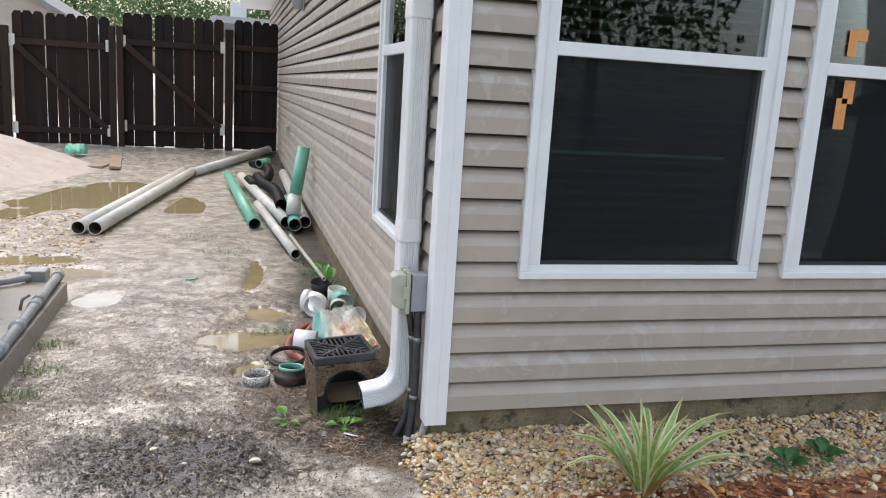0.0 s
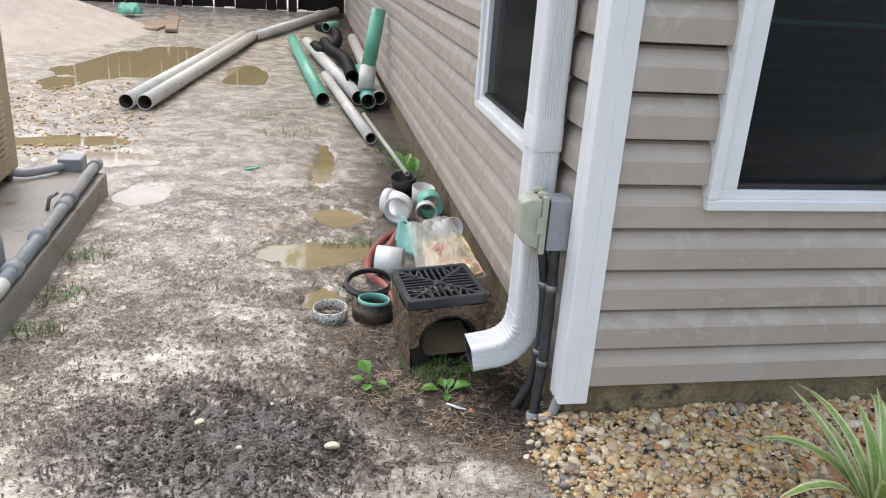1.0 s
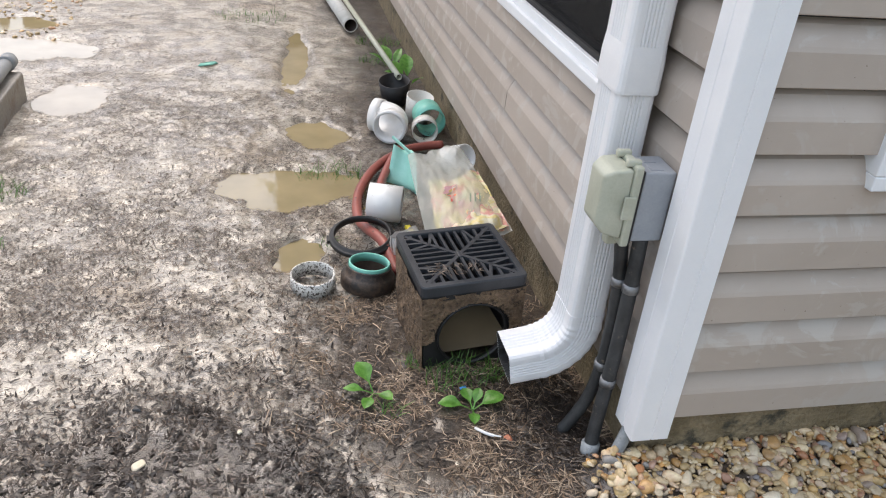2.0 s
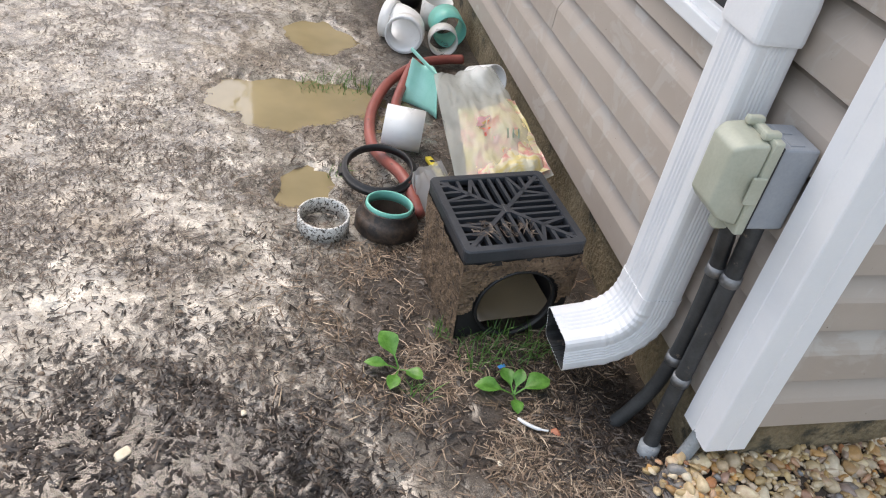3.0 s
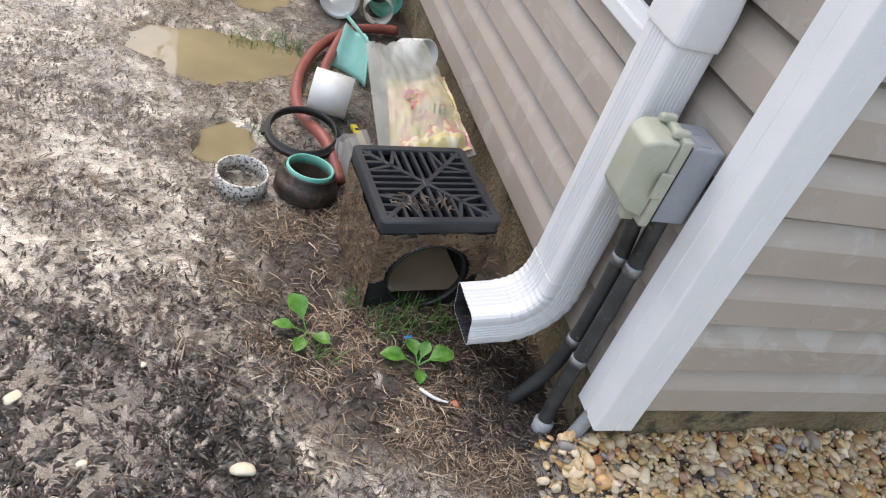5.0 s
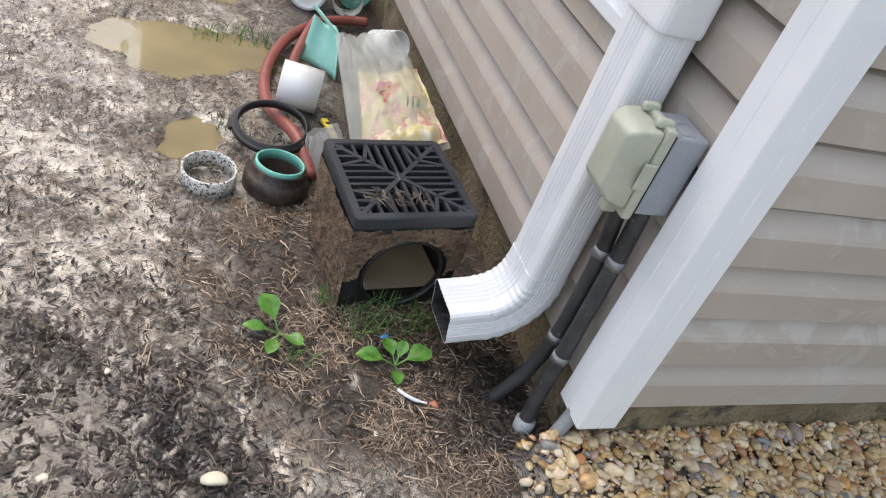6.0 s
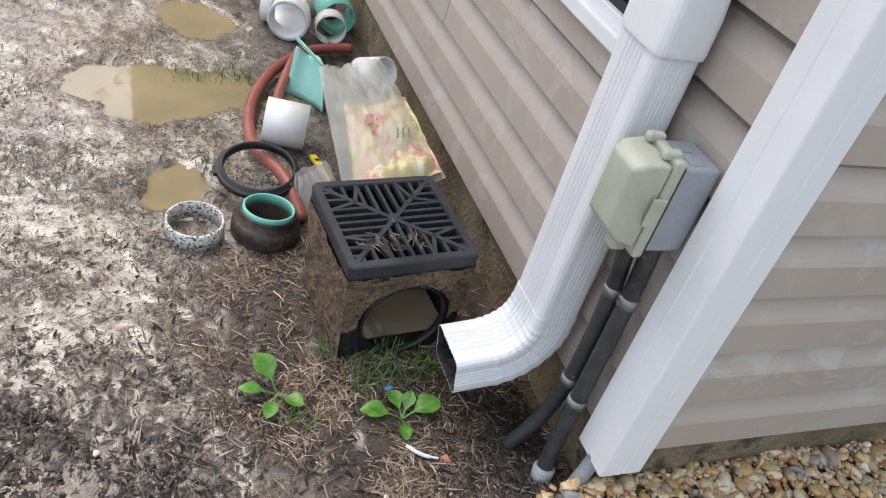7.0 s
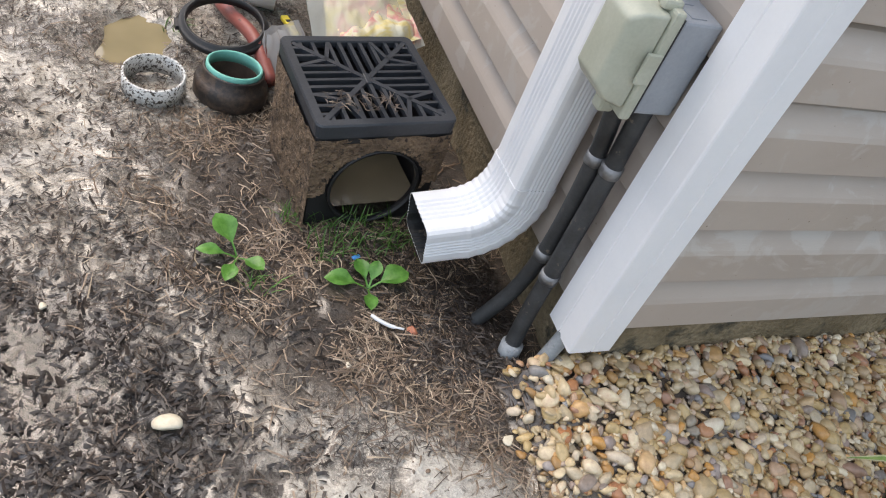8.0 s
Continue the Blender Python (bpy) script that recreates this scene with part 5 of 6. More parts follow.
tarp = thing("green_rag", pose(-2.75, 9.2, 0.16), "dark green rag at the foot of the sand", "rag")
crumpled("rag", 0, 0, 0.16, 0.13, 0.12, 0.05, 23, M["green"], tarp, 20, 20, 16, 0.05)
scrap = thing("pipe_scrap", pose(-0.94, 2.64, gz(-0.94, 2.64) + 0.004, 0, 0, 30), "small teal plastic scrap on the mud", "plastic scrap")
crumpled("scrap", 0, 0, 0.05, 0.012, 0.022, 0.0, 29, M["teal"], scrap, 0, 12, 6, 0.01)

# ---------------------------------------------------------------- fence and gates
FY = 10.4
picket = bpy.data.meshes.new("picket")
pw, ph, pt = 0.0692, 1.97, 0.016
vs = [(x, y, z) for y in (0, pt) for x, z in ((-pw, 0), (pw, 0), (pw, ph - 0.05), (pw - 0.032, ph), (-pw + 0.032, ph), (-pw, ph - 0.05))]
picket.from_pydata(vs, [], [(0, 1, 2, 3, 4, 5), (11, 10, 9, 8, 7, 6)] + [(i, i + 6, (i + 1) % 6 + 6, (i + 1) % 6) for i in range(6)])
picket.materials.append(M["wood"])
prng = random.Random(11)


def pickets(parent, x0, x1, foot):
    n = round((x1 - x0) / 0.142)
    for i in range(n):
        ob = new("picket", picket)
        ob.parent = parent
        ob.matrix_world = pose(x0 + (i + 0.5) * (x1 - x0) / n + prng.uniform(-0.004, 0.004), FY + 0.022, foot + prng.uniform(-0.015, 0.015), 0, prng.uniform(-0.4, 0.4), 0) @ Matrix.Diagonal((prng.choice((0.97, 1.03, 1.05, 1.05)), 1, 1, 1))


def fence_post(x, z0, z1, w=0.10):
    p = thing("fence_post", pose(x, FY - 0.03, z0), "dark wet wooden fence post", "fence post", "fence posts")
    part("post", boxes((-w / 2, -w / 2, 0, w / 2, w / 2, z1 - z0), bevel=0.006), M["rail"], p)


def gate(x0, x1, foot, low_left, label):
    g = thing("gate", pose((x0 + x1) / 2, FY, foot), label, "gate", "yard gates")
    gi = g.matrix_world.inverted()
    pickets(g, x0, x1, foot)
    for z in (0.24, 1.50):
        part("rail", boxes((x0 - (x0 + x1) / 2, -0.022, z, x1 - (x0 + x1) / 2, 0.020, z + 0.09), bevel=0.004), M["rail"], g)
    h = (x1 - x0) / 2
    a, b = (-h + 0.05, -0.024, 1.50), (h - 0.05, -0.024, 0.33)
    part("brace", bar(a, b, 0.03, 0.09, (0, 0, 1), 0.004), M["rail"], g)
    for sx in (-1, 1):
        for z in (0.22, 1.47):
            part("bracket", boxes((sx * h - 0.05, -0.032, z, sx * h + 0.05, -0.026, z + 0.17), bevel=0.003), M["old_pvc"], g, "pale metal corner bracket")


gate(-3.78, -2.46, 0.10, True, "dark wooden picket gate with diagonal brace")
gate(-2.28, -0.82, 0.19, False, "dark wooden picket gate with pale corner brackets")
for x, z0, z1, w in ((-3.86, 0.0, 1.85, 0.10), (-2.42, 0.05, 1.95, 0.09), (-2.31, 0.05, 1.95, 0.09), (-0.74, 0.1, 2.02, 0.12)):
    fence_post(x, z0, z1, w)
for x0, x1, foot in ((-0.66, 0.0, 0.20), (-9.5, -3.92, 0.06)):
    f = thing("picket_fence", pose((x0 + x1) / 2, FY, foot), "dark wet wooden picket fence panel", "fence")
    pickets(f, x0, x1, foot)
    for z in (0.28, 0.92, 1.52):
        part("rail", boxes((x0 - (x0 + x1) / 2, -0.018, z, x1 - (x0 + x1) / 2, 0.020, z + 0.085), bevel=0.004), M["rail"], f)
dr = part("driveway", boxes((-12, 10.75, 0.0, 6, 17, 0.20)), M["drive"])
tagged(dr, "pale wet driveway beyond the fence", "driveway", kind="structure")


# ---------------------------------------------------------------- distance beyond the fence
def tree(x, y, h, spread_r, seed, label):
    rng = np.random.RandomState(seed)
    t = thing("tree", pose(x, y, 0.0), label, "tree", "trees beyond the fence")
    part("trunk", tube([(0, 0, -0.2), (0.05, 0.02, h * 0.3), (-0.06, 0.05, h * 0.6), (0.05, 0, h * 0.85)], lambda i: (0.20, 0.16, 0.10, 0.04)[i] * h / 7, 12), M["bark"], t, "", True)
    tips = []
    for k in range(9):
        a, z = k * 2.4, h * (0.32 + 0.055 * k)
        e = Vector((math.cos(a) * spread_r * (0.8 - 0.045 * k), math.sin(a) * spread_r * (0.8 - 0.045 * k), z + h * 0.14))
        part("limb", tube([(0, 0, z), e * 0.5 + Vector((0, 0, z * 0.5)), e], lambda i: (0.07, 0.045, 0.02)[i] * h / 7, 8), M["bark"], t, "", True)
        tips.append(e)
    tips.append(Vector((0, 0, h * 0.93)))
    c = np.array([list(v) for v in tips])
    n = 5200 if h < 10 else 9000
    pick = c[rng.randint(0, len(c), n)]
    pos = pick + rng.normal(0, 1, (n, 3)) * np.array([spread_r * 0.30, spread_r * 0.30, h * 0.085])
    d1, d2 = rng.normal(0, 1, (n, 3)), rng.normal(0, 1, (n, 3))
    d1 /= np.linalg.norm(d1, axis=1)[:, None]
    d2 -= d1 * (d1 * d2).sum(1)[:, None]
    d2 /= np.linalg.norm(d2, axis=1)[:, None]
    s = rng.uniform(0.06, 0.15, (n, 1)) * h / 6
    v = np.stack([pos - d1 * s, pos + d2 * s * 0.5, pos + d1 * s, pos - d2 * s * 0.5], 1).reshape(-1, 3)
    ob_of("crown", v, np.arange(4 * n).reshape(-1, 4).tolist(), M["crown"], t)


tree(-4.6, 46, 6.2, 3.2, 1, "green broadleaf tree beyond the fence")
tree(-1.2, 52, 5.8, 3.4, 2, "green broadleaf tree beyond the fence")
tree(2.6, 42, 7.2, 3.0, 3, "green broadleaf tree beyond the fence")
tree(-10.5, 55, 7.4, 3.6, 4, "green broadleaf tree beyond the fence")
tree(3.4, 22, 12.5, 3.4, 5, "tall broadleaf tree behind the house")
tree(7.5, 25, 13.0, 3.6, 6, "tall broadleaf tree behind the house")
for i, x in enumerate((-7.5, -3.2, 0.8, 4.6, 8.6)):
    tree(x, -17.5 - (i % 2), 6.0 + (i % 3), 2.8, 20 + i, "green broadleaf tree along the yard's far edge")

hs = thing("neighbour_house", pose(-9.2, 30, 0.1), "beige neighbouring house with grey shingle roof", "house")
bm = bmesh.new()
f = [bm.verts.new(p) for p in ((-3.6, 0, 0), (3.6, 0, 0), (3.6, 0, 2.4), (0, 0, 4.5), (-3.6, 0, 2.4))]
g = [bm.verts.new(p) for p in ((-3.6, 9, 0), (3.6, 9, 0), (3.6, 9, 2.4), (0, 9, 4.5), (-3.6, 9, 2.4))]
bm.faces.new(f)
bm.faces.new(g[::-1])
for i in range(5):
    bm.faces.new((f[i], f[(i + 1) % 5], g[(i + 1) % 5], g[i]))
part("wall", bm, M["stucco"], hs)
for sx in (-1, 1):
    part("roof", bar((sx * 1.95, -0.4, 3.43), (sx * 1.95, 9.4, 3.43), 4.6, 0.14, (sx * 0.504, 0, 0.864)), M["roof"], hs, "grey shingle roof slope")
win = part("window", boxes((-0.4, -0.06, 3.0, 0.4, 0.02, 3.6), bevel=0.01), M["frame"], hs)
part("pane", boxes((-0.32, -0.075, 3.06, 0.32, -0.05, 3.54)), M["room"], win)
h2 = thing("neighbour_house", pose(-1.4, 34, 0.1), "low far house with pale roof and vent stack", "house")
part("wall", boxes((0, 0, 0, 9, 7, 2.9)), M["stucco"], h2)
part("roof", bar((4.5, -0.4, 3.3), (4.5, 7.4, 3.3), 9.8, 0.9, (0, 0, 1), 0.3), M["roof"], h2, "grey shingle roof")
part("chimney", boxes((0.6, 1.0, 3.4, 1.3, 1.7, 4.5), bevel=0.02), M["trim"], h2, "white boxed chimney")


# ---------------------------------------------------------------- plants
def blade(length, width, rise_deg, droop, n=8, fold=0.25):
    """A strap leaf from the origin along +x: rows of five points across."""
    out, x, z, a = [], 0.0, 0.0, radians(rise_deg)
    for i in range(n + 1):
        t = i / n
        w = width * (0.55 + 0.6 * t if t < 0.35 else 0.76) * max(0.03, (1 - t ** 3.2))
        for s in (-1, -0.55, 0, 0.55, 1):
            out.append((x, s * w, z + fold * w * abs(s)))
        x, z = x + math.cos(a) * length / n, z + math.sin(a) * length / n
        a -= radians(droop) / n * (0.4 + 1.2 * t)
    return out, n


def strap_plant(x, y, seed):
    rng = random.Random(seed)
    z = gz(x, y) - 0.01
    p = thing("striped_plant", pose(x, y, z), "variegated green and cream strap-leaved plant in the mulch", "plant")
    k = 0
    for i in range(24):
        yaw = i * 137.5 + rng.uniform(-14, 14)
        inner = i / 24
        ln, up, dr = rng.uniform(0.34, 0.47) * (1.06 - 0.2 * inner), rng.uniform(40, 64) + 26 * inner, rng.uniform(50, 130) * (1.1 - 0.8 * inner)
        vs, n = blade(ln, rng.uniform(0.021, 0.030), up, dr)
        fs = [(j * 5 + q, j * 5 + q + 1, j * 5 + q + 6, j * 5 + q + 5) for j in range(n) for q in range(4)]
        old = rng.random() < 0.07
        idx = [(2 if old else (1 if q in (0, 3) else 0)) if j < n - 1 or rng.random() < 0.75 else 2 for j in range(n) for q in range(4)]
        ob = ob_of("leaf", vs, fs, None, p, True, [M["stripe"], M["cream"], M["wither"]], idx)
        ob.matrix_basis = pose(rng.uniform(-0.015, 0.015), rng.uniform(-0.015, 0.015), 0, 0, 0, yaw)


strap_plant(0.64, -0.475, 2)


def broad_leaf(length, width, rise_deg, curl, stalk):
    vs, fs = [], []
    n, x, z, a = 9, 0.0, 0.0, radians(rise_deg)
    for i in range(n + 1):
        t = i / n
        w = 0.0018 if t < stalk else width * math.sin(math.pi * min(1, ((t - stalk) / (1 - stalk)) ** 0.8 * 0.97 + 0.03)) ** 0.7 + 0.0008
        for s in (-1, -0.5, 0, 0.5, 1):
            vs.append((x, s * w, z + 0.30 * w * abs(s) + 0.12 * w * math.sin(9 * t + 4 * s)))
        x, z = x + math.cos(a) * length / n, z + math.sin(a) * length / n
        a -= radians(curl) / n
    fs = [(j * 5 + q, j * 5 + q + 1, j * 5 + q + 6, j * 5 + q + 5) for j in range(n) for q in range(4)]
    return vs, fs


def weed(x, y, leaves, label, material="leaf"):
    p = thing("weed", pose(x, y, gz(x, y)), label, "weed", "small weeds in the soil")
    for yaw, ln, w, up, curl in leaves:
        vs, fs = broad_leaf(ln, w, up, curl, 0.42)
        ob_of("leaf", vs, fs, M[material], p, True).matrix_basis = pose(0, 0, 0.002, 0, 0, yaw)


weed(-0.475, 0.300, [(118, 0.085, 0.021, 55, 50), (-50, 0.060, 0.016, 35, 40), (-115, 0.065, 0.013, 20, 25), (170, 0.07, 0.012, 25, 35)], "small bright green dock seedling")
weed(-0.262, 0.225, [(10, 0.080, 0.023, 40, 45), (165, 0.082, 0.018, 30, 50), (105, 0.060, 0.014, 45, 50), (-100, 0.058, 0.012, 30, 40), (60, 0.055, 0.012, 55, 40)], "small bright green dock seedling")
weed(-0.030, 1.13, [(190, 0.10, 0.018, 75, 25), (120, 0.09, 0.016, 70, 30)], "dock leaf growing against the wall")
weed(-0.06, 2.35, [(200, 0.16, 0.03, 60, 50), (130, 0.17, 0.03, 65, 60), (250, 0.15, 0.028, 55, 45), (90, 0.18, 0.03, 70, 50), (310, 0.12, 0.02, 60, 40)], "leafy weeds by the wall")
weed(-0.10, 2.55, [(180, 0.16, 0.022, 65, 50), (110, 0.17, 0.024, 70, 60), (240, 0.15, 0.02, 60, 45), (60, 0.15, 0.02, 70, 50)], "leafy weeds by the wall")
weed(1.29, -0.36, [(a, 0.11, 0.026, 55 + 10 * (i % 3), 60) for i, a in enumerate((0, 70, 140, 215, 290, 30, 180))], "dark green leafy seedling in the mulch", "deep_leaf")
weed(1.50, -0.30, [(a, 0.11, 0.026, 50 + 10 * (i % 3), 60) for i, a in enumerate((20, 95, 165, 240, 320, 60))], "dark green leafy seedling in the mulch", "deep_leaf")


def scatter_blades(name, pos, length, width, lift, material, seed, label, category, curl=0.3, upright=False):
    """Many thin bent blades in one mesh: each four quads folded along its length."""
    rng = np.random.RandomState(seed)
    n = len(pos)
    yaw = rng.uniform(0, 2 * math.pi, n)
    ln, wd = rng.uniform(*length, n), rng.uniform(*width, n)
    d = np.stack([np.cos(yaw), np.sin(yaw), np.zeros(n)], 1)
    s = np.stack([-np.sin(yaw), np.cos(yaw), np.zeros(n)], 1)
    up = np.array([0, 0, 1.0])
    pitch, bend = rng.uniform(*lift, n), rng.normal(0, curl, n)
    rows = []
    for k, t in enumerate((0, 0.5, 1.0)):
        along = ln * t
        if upright:
            p = pos + d * (along * np.cos(pitch) * (0.4 + 0.6 * t))[:, None] + up * (along * np.sin(pitch) * (1 - 0.25 * t))[:, None]
        else:
            p = pos + d * (along - ln / 2)[:, None] + s * (bend * ln * (t - 0.5) ** 2)[:, None] + up * (0.002 + along * np.sin(pitch) * (1 - 0.6 * t))[:, None]
        w = wd * (1.0, 0.85, 0.12)[k]
        rows += [p - s * w[:, None] / 2, p + s * w[:, None] / 2 + up * (w * 0.35)[:, None]]
    v = np.stack(rows, 1).reshape(-1, 3)
    b = np.arange(n)[:, None] * 6
    f = np.concatenate([b + np.array([0, 1, 3, 2]), b + np.array([2, 3, 5, 4])], 0)
    return tagged(ob_of(name, v, f.tolist(), material), label, category, kind="stuff")


def seeded(n, box, keep, seed, sink=0.0):
    """Random places on the ground in a box, kept with the given chance."""
    rng = np.random.RandomState(seed)
    x, y = rng.uniform(box[0], box[2], n), rng.uniform(box[1], box[3], n)
    ok = rng.uniform(0, 1, n) < keep(x, y)
    x, y = x[ok], y[ok]
    return np.stack([x, y, ground_z(x, y) - sink], 1)


gxs, gys = np.random.RandomState(5).uniform(-0.345, -0.22, 80), np.random.RandomState(6).uniform(0.400, 0.45, 80)
scatter_blades("grate_debris", np.stack([gxs, gys, 0.2515 + 0.052 * (gxs + 0.251)], 1), (0.008, 0.03), (0.001, 0.003), (0.0, 0.2), M["debris"], 91, "bits of straw and mud on the grate", "debris")
off_basin = lambda x, y: 1.0 * ((np.abs(x + 0.253) > 0.12) | (np.abs(y - 0.51) > 0.12)) * (x < 0.03)
scatter_blades("straw", seeded(46000, (-0.78, -0.30, 0.03, 1.0), lambda x, y: off_basin(x, y) * np.clip(soil_part(x, y) * 0.75 * step(-0.18, 0.12, fbm(x, y, 0.13, 3, 88)) + 0.05, 0, 1) * (1 - gravel_part(x, y)) * (1 - 0.95 * wet_part(x, y)), 51), (0.012, 0.048), (0.0009, 0.0030), (0.0, 0.36), M["straw"], 52, "matted dead straw on brown soil", "straw")
thatch_at = seeded(38000, (-1.75, -0.5, -0.3, 0.75), lambda x, y: np.clip(wet_part(x, y) * (0.35 + 0.6 * step(-0.05, 0.12, fbm(x, y, 0.06, 2, 66))) + 0.06, 0, 1), 53)
thatch_at[:, 2] = np.where(wet_part(thatch_at[:, 0], thatch_at[:, 1]) > 0.3, np.maximum(thatch_at[:, 2], -0.0072), thatch_at[:, 2])
scatter_blades("dead_grass", thatch_at, (0.007, 0.024), (0.002, 0.0065), (0.0, 0.45), M["thatch"], 54, "wet dark dead grass half under water", "dead grass")
scatter_blades("dead_grass", seeded(9000, (-0.30, 0.03, 0.0, 0.46), lambda x, y: off_basin(x, y) * step(-0.32, -0.12, x + 0.2 * fbm(x, y, 0.15, 3, 35)), 59), (0.008, 0.035), (0.0010, 0.0035), (0.0, 0.5), M["thatch"], 60, "dark rotting grass below the downspout", "dead grass")
scatter_blades("leaf_litter", seeded(26000, (-2.1, 0.25, 0.0, 5.2), lambda x, y: step(-0.08, 0.12, fbm(x, y, 0.25, 3, 77)) * 0.75 * off_basin(x, y) * (x > -1.58) + 0.5 * (y > 2.3) * (x <= -1.58), 55), (0.010, 0.040), (0.001, 0.0038), (0.0, 0.2), M["debris"], 56, "scattered bits of dead leaf and twig", "leaf litter")

chips_at = seeded(66000, (-1.58, -0.1, -0.02, 2.3), lambda x, y: off_basin(x, y) * (1 - 0.5 * wet_part(x, y)) * (0.20 + 0.78 * step(-0.12, 0.08, fbm(x, y, 0.16, 3, 97)) + 0.3 * wet_part(x, y)) * (1 - 0.6 * step(1.4, 2.3, y)), 57)
chips_at = chips_at[dips(chips_at[:, 0], chips_at[:, 1]) > -0.010]
scatter_blades("leaf_chips", chips_at, (0.006, 0.024), (0.0010, 0.0028), (0.0, 0.4), M["debris"], 58, "fine dark chips of dead leaf on pale soil", "leaf litter")


def tuft(cx, cy, r, n, seed, tall=(0.03, 0.07)):
    rng = np.random.RandomState(seed)
    a, q = rng.uniform(0, 6.28, n), r * np.sqrt(rng.uniform(0, 1, n))
    x, y = cx + q * np.cos(a), cy + q * np.sin(a) * 0.7
    scatter_blades("grass_tuft", np.stack([x, y, ground_z(x, y)], 1), tall, (0.0015, 0.003), (0.5, 1.3), M["grass"], seed + 1, "sparse tuft of green grass in the mud", "grass tuft", upright=True)


for i, (cx, cy, r, n) in enumerate(((-0.26, 0.335, 0.09, 150), (-0.36, 0.40, 0.03, 30), (-0.46, 1.47, 0.10, 130), (-0.56, 1.46, 0.06, 50), (-0.52, 1.0, 0.03, 25), (-0.44, 0.235, 0.03, 16),
                                    (-0.14, 0.34, 0.07, 60), (-1.52, 1.35, 0.10, 130), (-1.50, 1.0, 0.10, 120), (-1.52, 0.7, 0.08, 90), (-0.75, 3.5, 0.2, 120), (-0.9, 4.0, 0.2, 110), (-0.12, 2.75, 0.12, 120), (-0.10, 3.1, 0.12, 120))):
    tuft(cx, cy, r, n, 100 + 3 * i)


# ---------------------------------------------------------------- gravel, mulch, stones
def stones(name, pos, sizes, material, seed, label, category):
    bm = bmesh.new()
    bmesh.ops.create_icosphere(bm, subdivisions=2, radius=1)
    base = np.array([v.co[:] for v in bm.verts])
    faces = np.array([[v.index for v in f.verts] for f in bm.faces])
    bm.free()
    rng = np.random.RandomState(seed)
    V, F = [], []
    for i, p in enumerate(pos):
        sc = sizes[i] * np.array([rng.uniform(0.75, 1.35), rng.uniform(0.6, 1.0), rng.uniform(0.38, 0.75)])
        b = base.copy()
        for _ in range(7):
            d = rng.normal(0, 1, 3)
            d /= np.linalg.norm(d)
            h = b @ d
            lim = rng.uniform(0.36, 0.80)
            b -= np.outer(np.maximum(h - lim, 0) * 0.85, d)
        b = b * sc
        e = Euler((rng.uniform(-0.5, 0.5), rng.uniform(-0.5, 0.5), rng.uniform(0, 6.28))).to_matrix()
        V.append(b @ np.array(e).T + p)
        F.append(faces + i * len(base))
    ob = ob_of(name, np.concatenate(V), np.concatenate(F).tolist(), material, None, True)
    return tagged(ob, label, category, kind="stuff")


rng = np.random.RandomState(71)
n = 17500
x, y = np.where(rng.uniform(0, 1, n) < 0.55, rng.uniform(-0.12, 0.95, n), rng.uniform(0.9, 2.7, n)), rng.uniform(-0.60, 0.035, n)
ok = rng.uniform(0, 1, n) < gravel_part(x, y) * (1 - 0.93 * mulch_part(x, y))
x, y = x[ok], y[ok]
sz = np.clip(rng.lognormal(math.log(0.0092), 0.42, len(x)), 0.0045, 0.026)
stones("gravel_bed", np.stack([x, y, ground_z(x, y) + 0.004 + rng.uniform(-0.004, 0.010, len(x))], 1), sz, M["gravel"], 72, "wet tan and brown river gravel along the wall", "gravel")
x, y = rng.uniform(-3.2, -1.65, 1500), rng.uniform(2.9, 5.2, 1500)
stones("gravel_patch", np.stack([x, y, ground_z(x, y)], 1), rng.uniform(0.006, 0.020, 1500), M["gravel"], 73, "brown gravel and clods scattered in the yard", "gravel")
x, y = rng.uniform(-1.5, -0.1, 6000), rng.uniform(-0.35, 1.6, 6000)
ok = off_basin(x, y) > 0
stones("soil_crumbs", np.stack([x[ok], y[ok], ground_z(x[ok], y[ok])], 1), np.clip(rng.lognormal(math.log(0.0026), 0.4, ok.sum()), 0.0014, 0.007), M["crumb"], 74, "small pebbles and crumbs in the soil", "pebbles")
scatter_blades("mulch_bed", seeded(7000, (0.15, -1.3, 2.9, -0.36), lambda x, y: mulch_part(x, y), 75), (0.02, 0.06), (0.006, 0.014), (0.0, 0.35), M["mulch"], 76, "rust-red shredded bark mulch", "mulch")


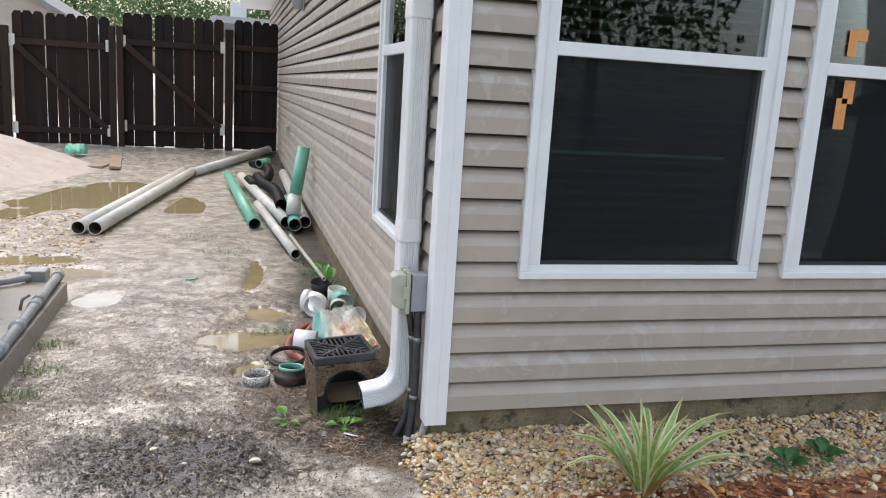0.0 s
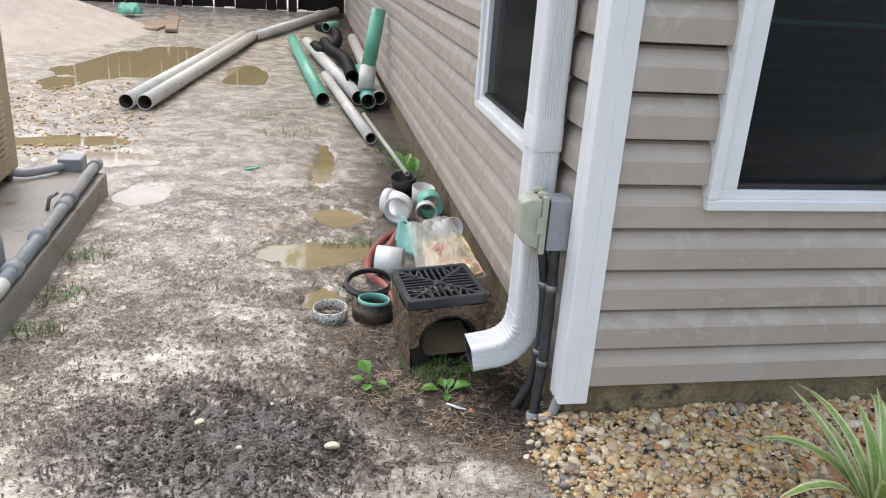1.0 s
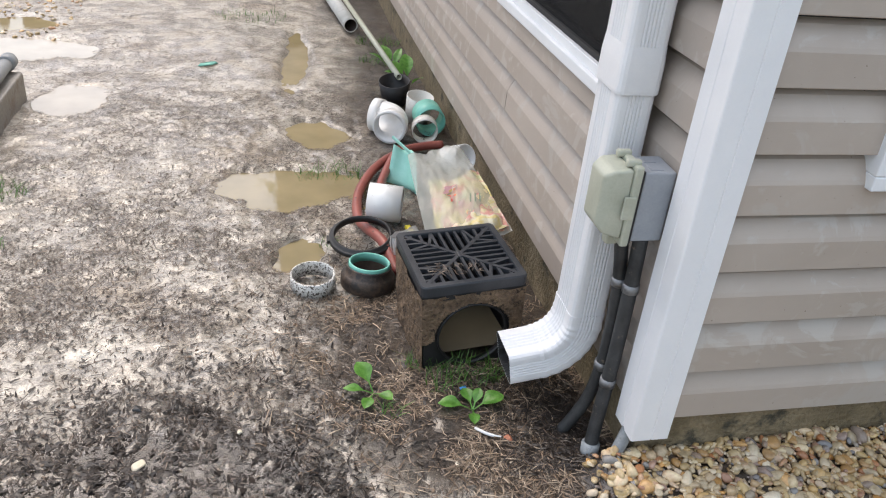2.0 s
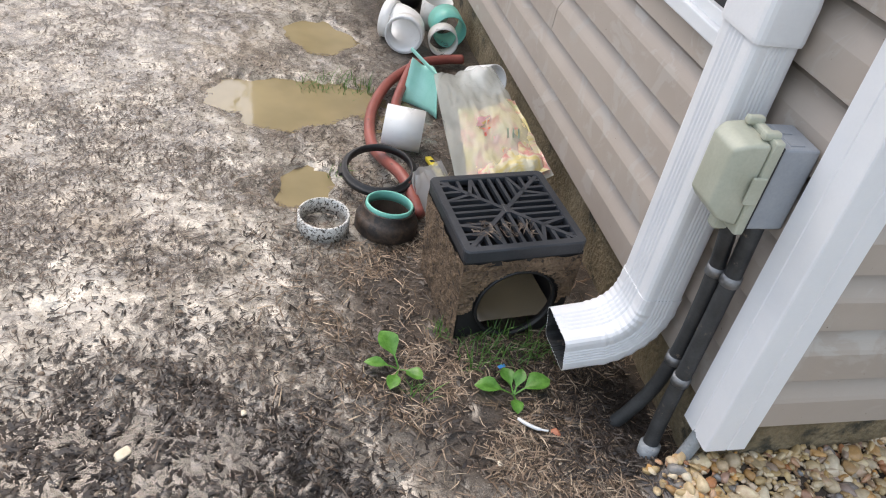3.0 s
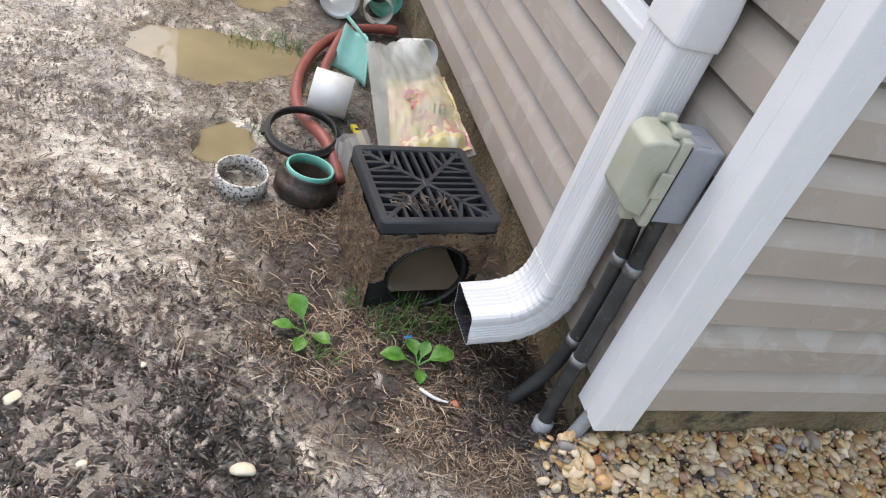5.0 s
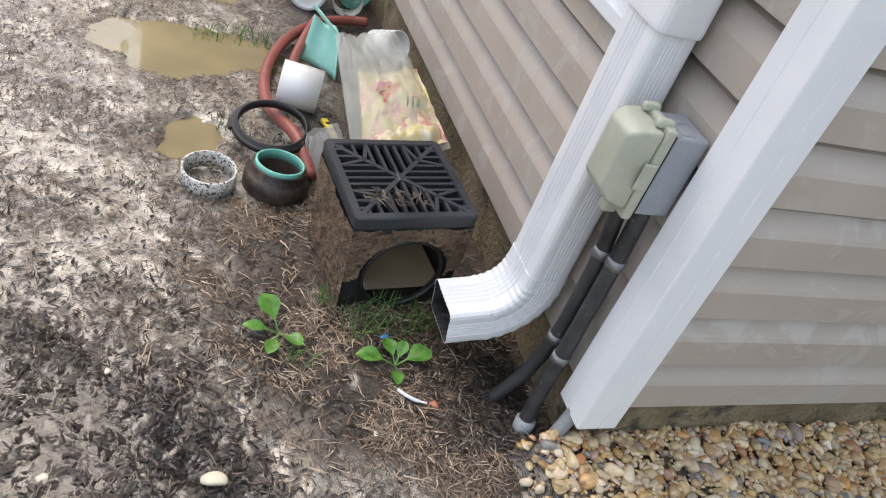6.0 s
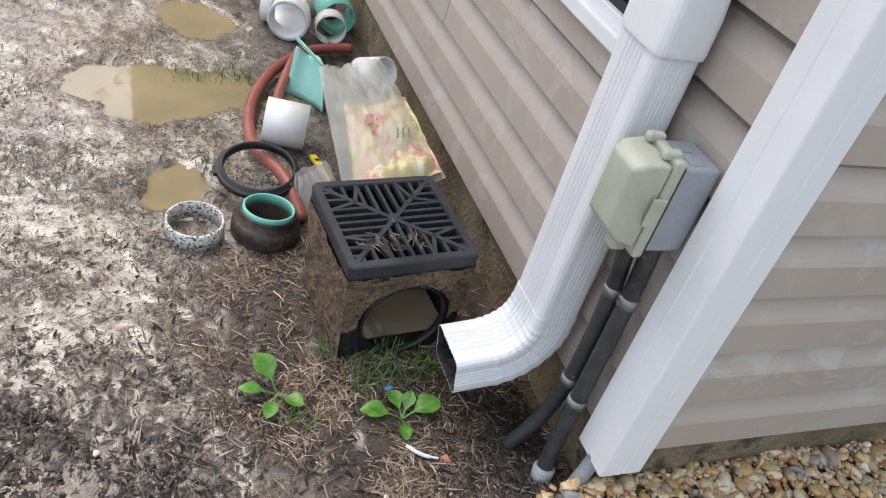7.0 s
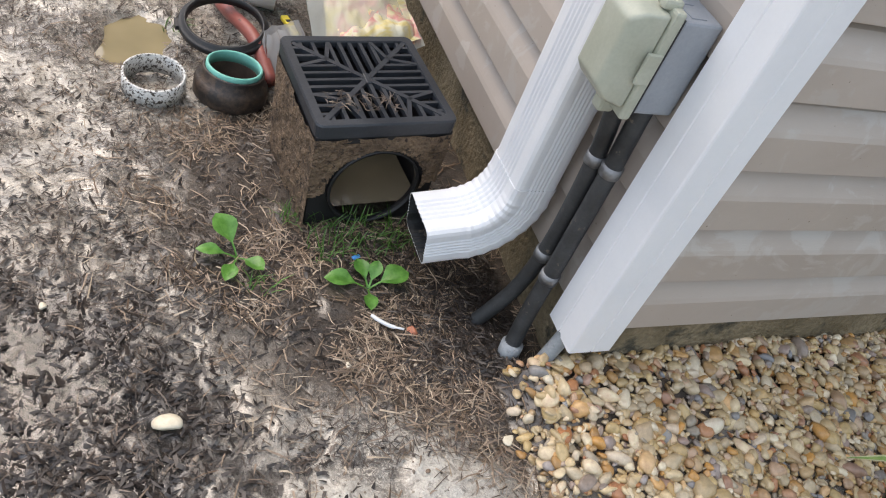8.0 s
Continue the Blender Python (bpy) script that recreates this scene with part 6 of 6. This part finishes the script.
def pebble(x, y, r, material, label, seed):
    bm = bmesh.new()
    bmesh.ops.create_icosphere(bm, subdivisions=3, radius=1)
    g = random.Random(seed)
    dirs = [Vector((g.gauss(0, 1), g.gauss(0, 1), g.gauss(0, 1))).normalized() for _ in range(7)]
    for v in bm.verts:
        for d in dirs:
            h = v.co.dot(d)
            if h > 0.58:
                v.co -= d * (h - 0.58) * 0.85
        v.co = Vector((v.co.x * r * 1.0, v.co.y * r * 0.8, v.co.z * r * 0.55))
    ob = part("pebble", bm, material, None, "", True)
    ob.matrix_world = pose(x, y, gz(x, y) + r * 0.25, g.uniform(-12, 12), g.uniform(-12, 12), g.uniform(0, 360))
    tagged(ob, label, "pebble", "loose pebbles")


for i, (x, y, r) in enumerate(((-0.606, -0.002, 0.021), (-0.955, 0.142, 0.017), (-0.843, 0.020, 0.011), (-0.765, 0.215, 0.008), (-0.33, 0.07, 0.008), (-0.10, -0.085, 0.013))):
    pebble(x, y, r, M["pebble"], "pale cream pebble lying on the mud", i)
pebble(-0.205, 0.133, 0.012, M["red_stone"], "small brick-red pebble on the straw", 40)
pebble(-0.975, 0.30, 0.013, M["conduit"], "small dark pebble in the wet thatch", 41)
chip = thing("plastic_sliver", pose(-0.250, 0.143, gz(-0.25, 0.143) + 0.006, 0, 0, -25), "white torn sliver of plastic on the straw", "plastic sliver")
part("sliver", tube(curve_points([(-0.028, 0.008, 0.002), (-0.012, -0.002, 0.006), (0.008, -0.004, 0.004), (0.030, 0.0, 0.002)], 5), lambda i: 0.0035 if i < 12 else 0.002, 8), M["pvc"], chip, "", True)
bit = thing("plastic_bit", pose(-0.270, 0.292, gz(-0.27, 0.292) + 0.003, 0, 0, 20), "tiny blue plastic bit on the soil", "plastic bit")
part("bit", boxes((-0.008, -0.004, 0, 0.008, 0.004, 0.004), bevel=0.0015), M["blue"], bit)

# siding pieces last
clad(0.062, FRONT_END, FRONT_OPEN, wall_front, True)
clad(0.062, SIDE_END, SIDE_OPEN, wall_side, False)
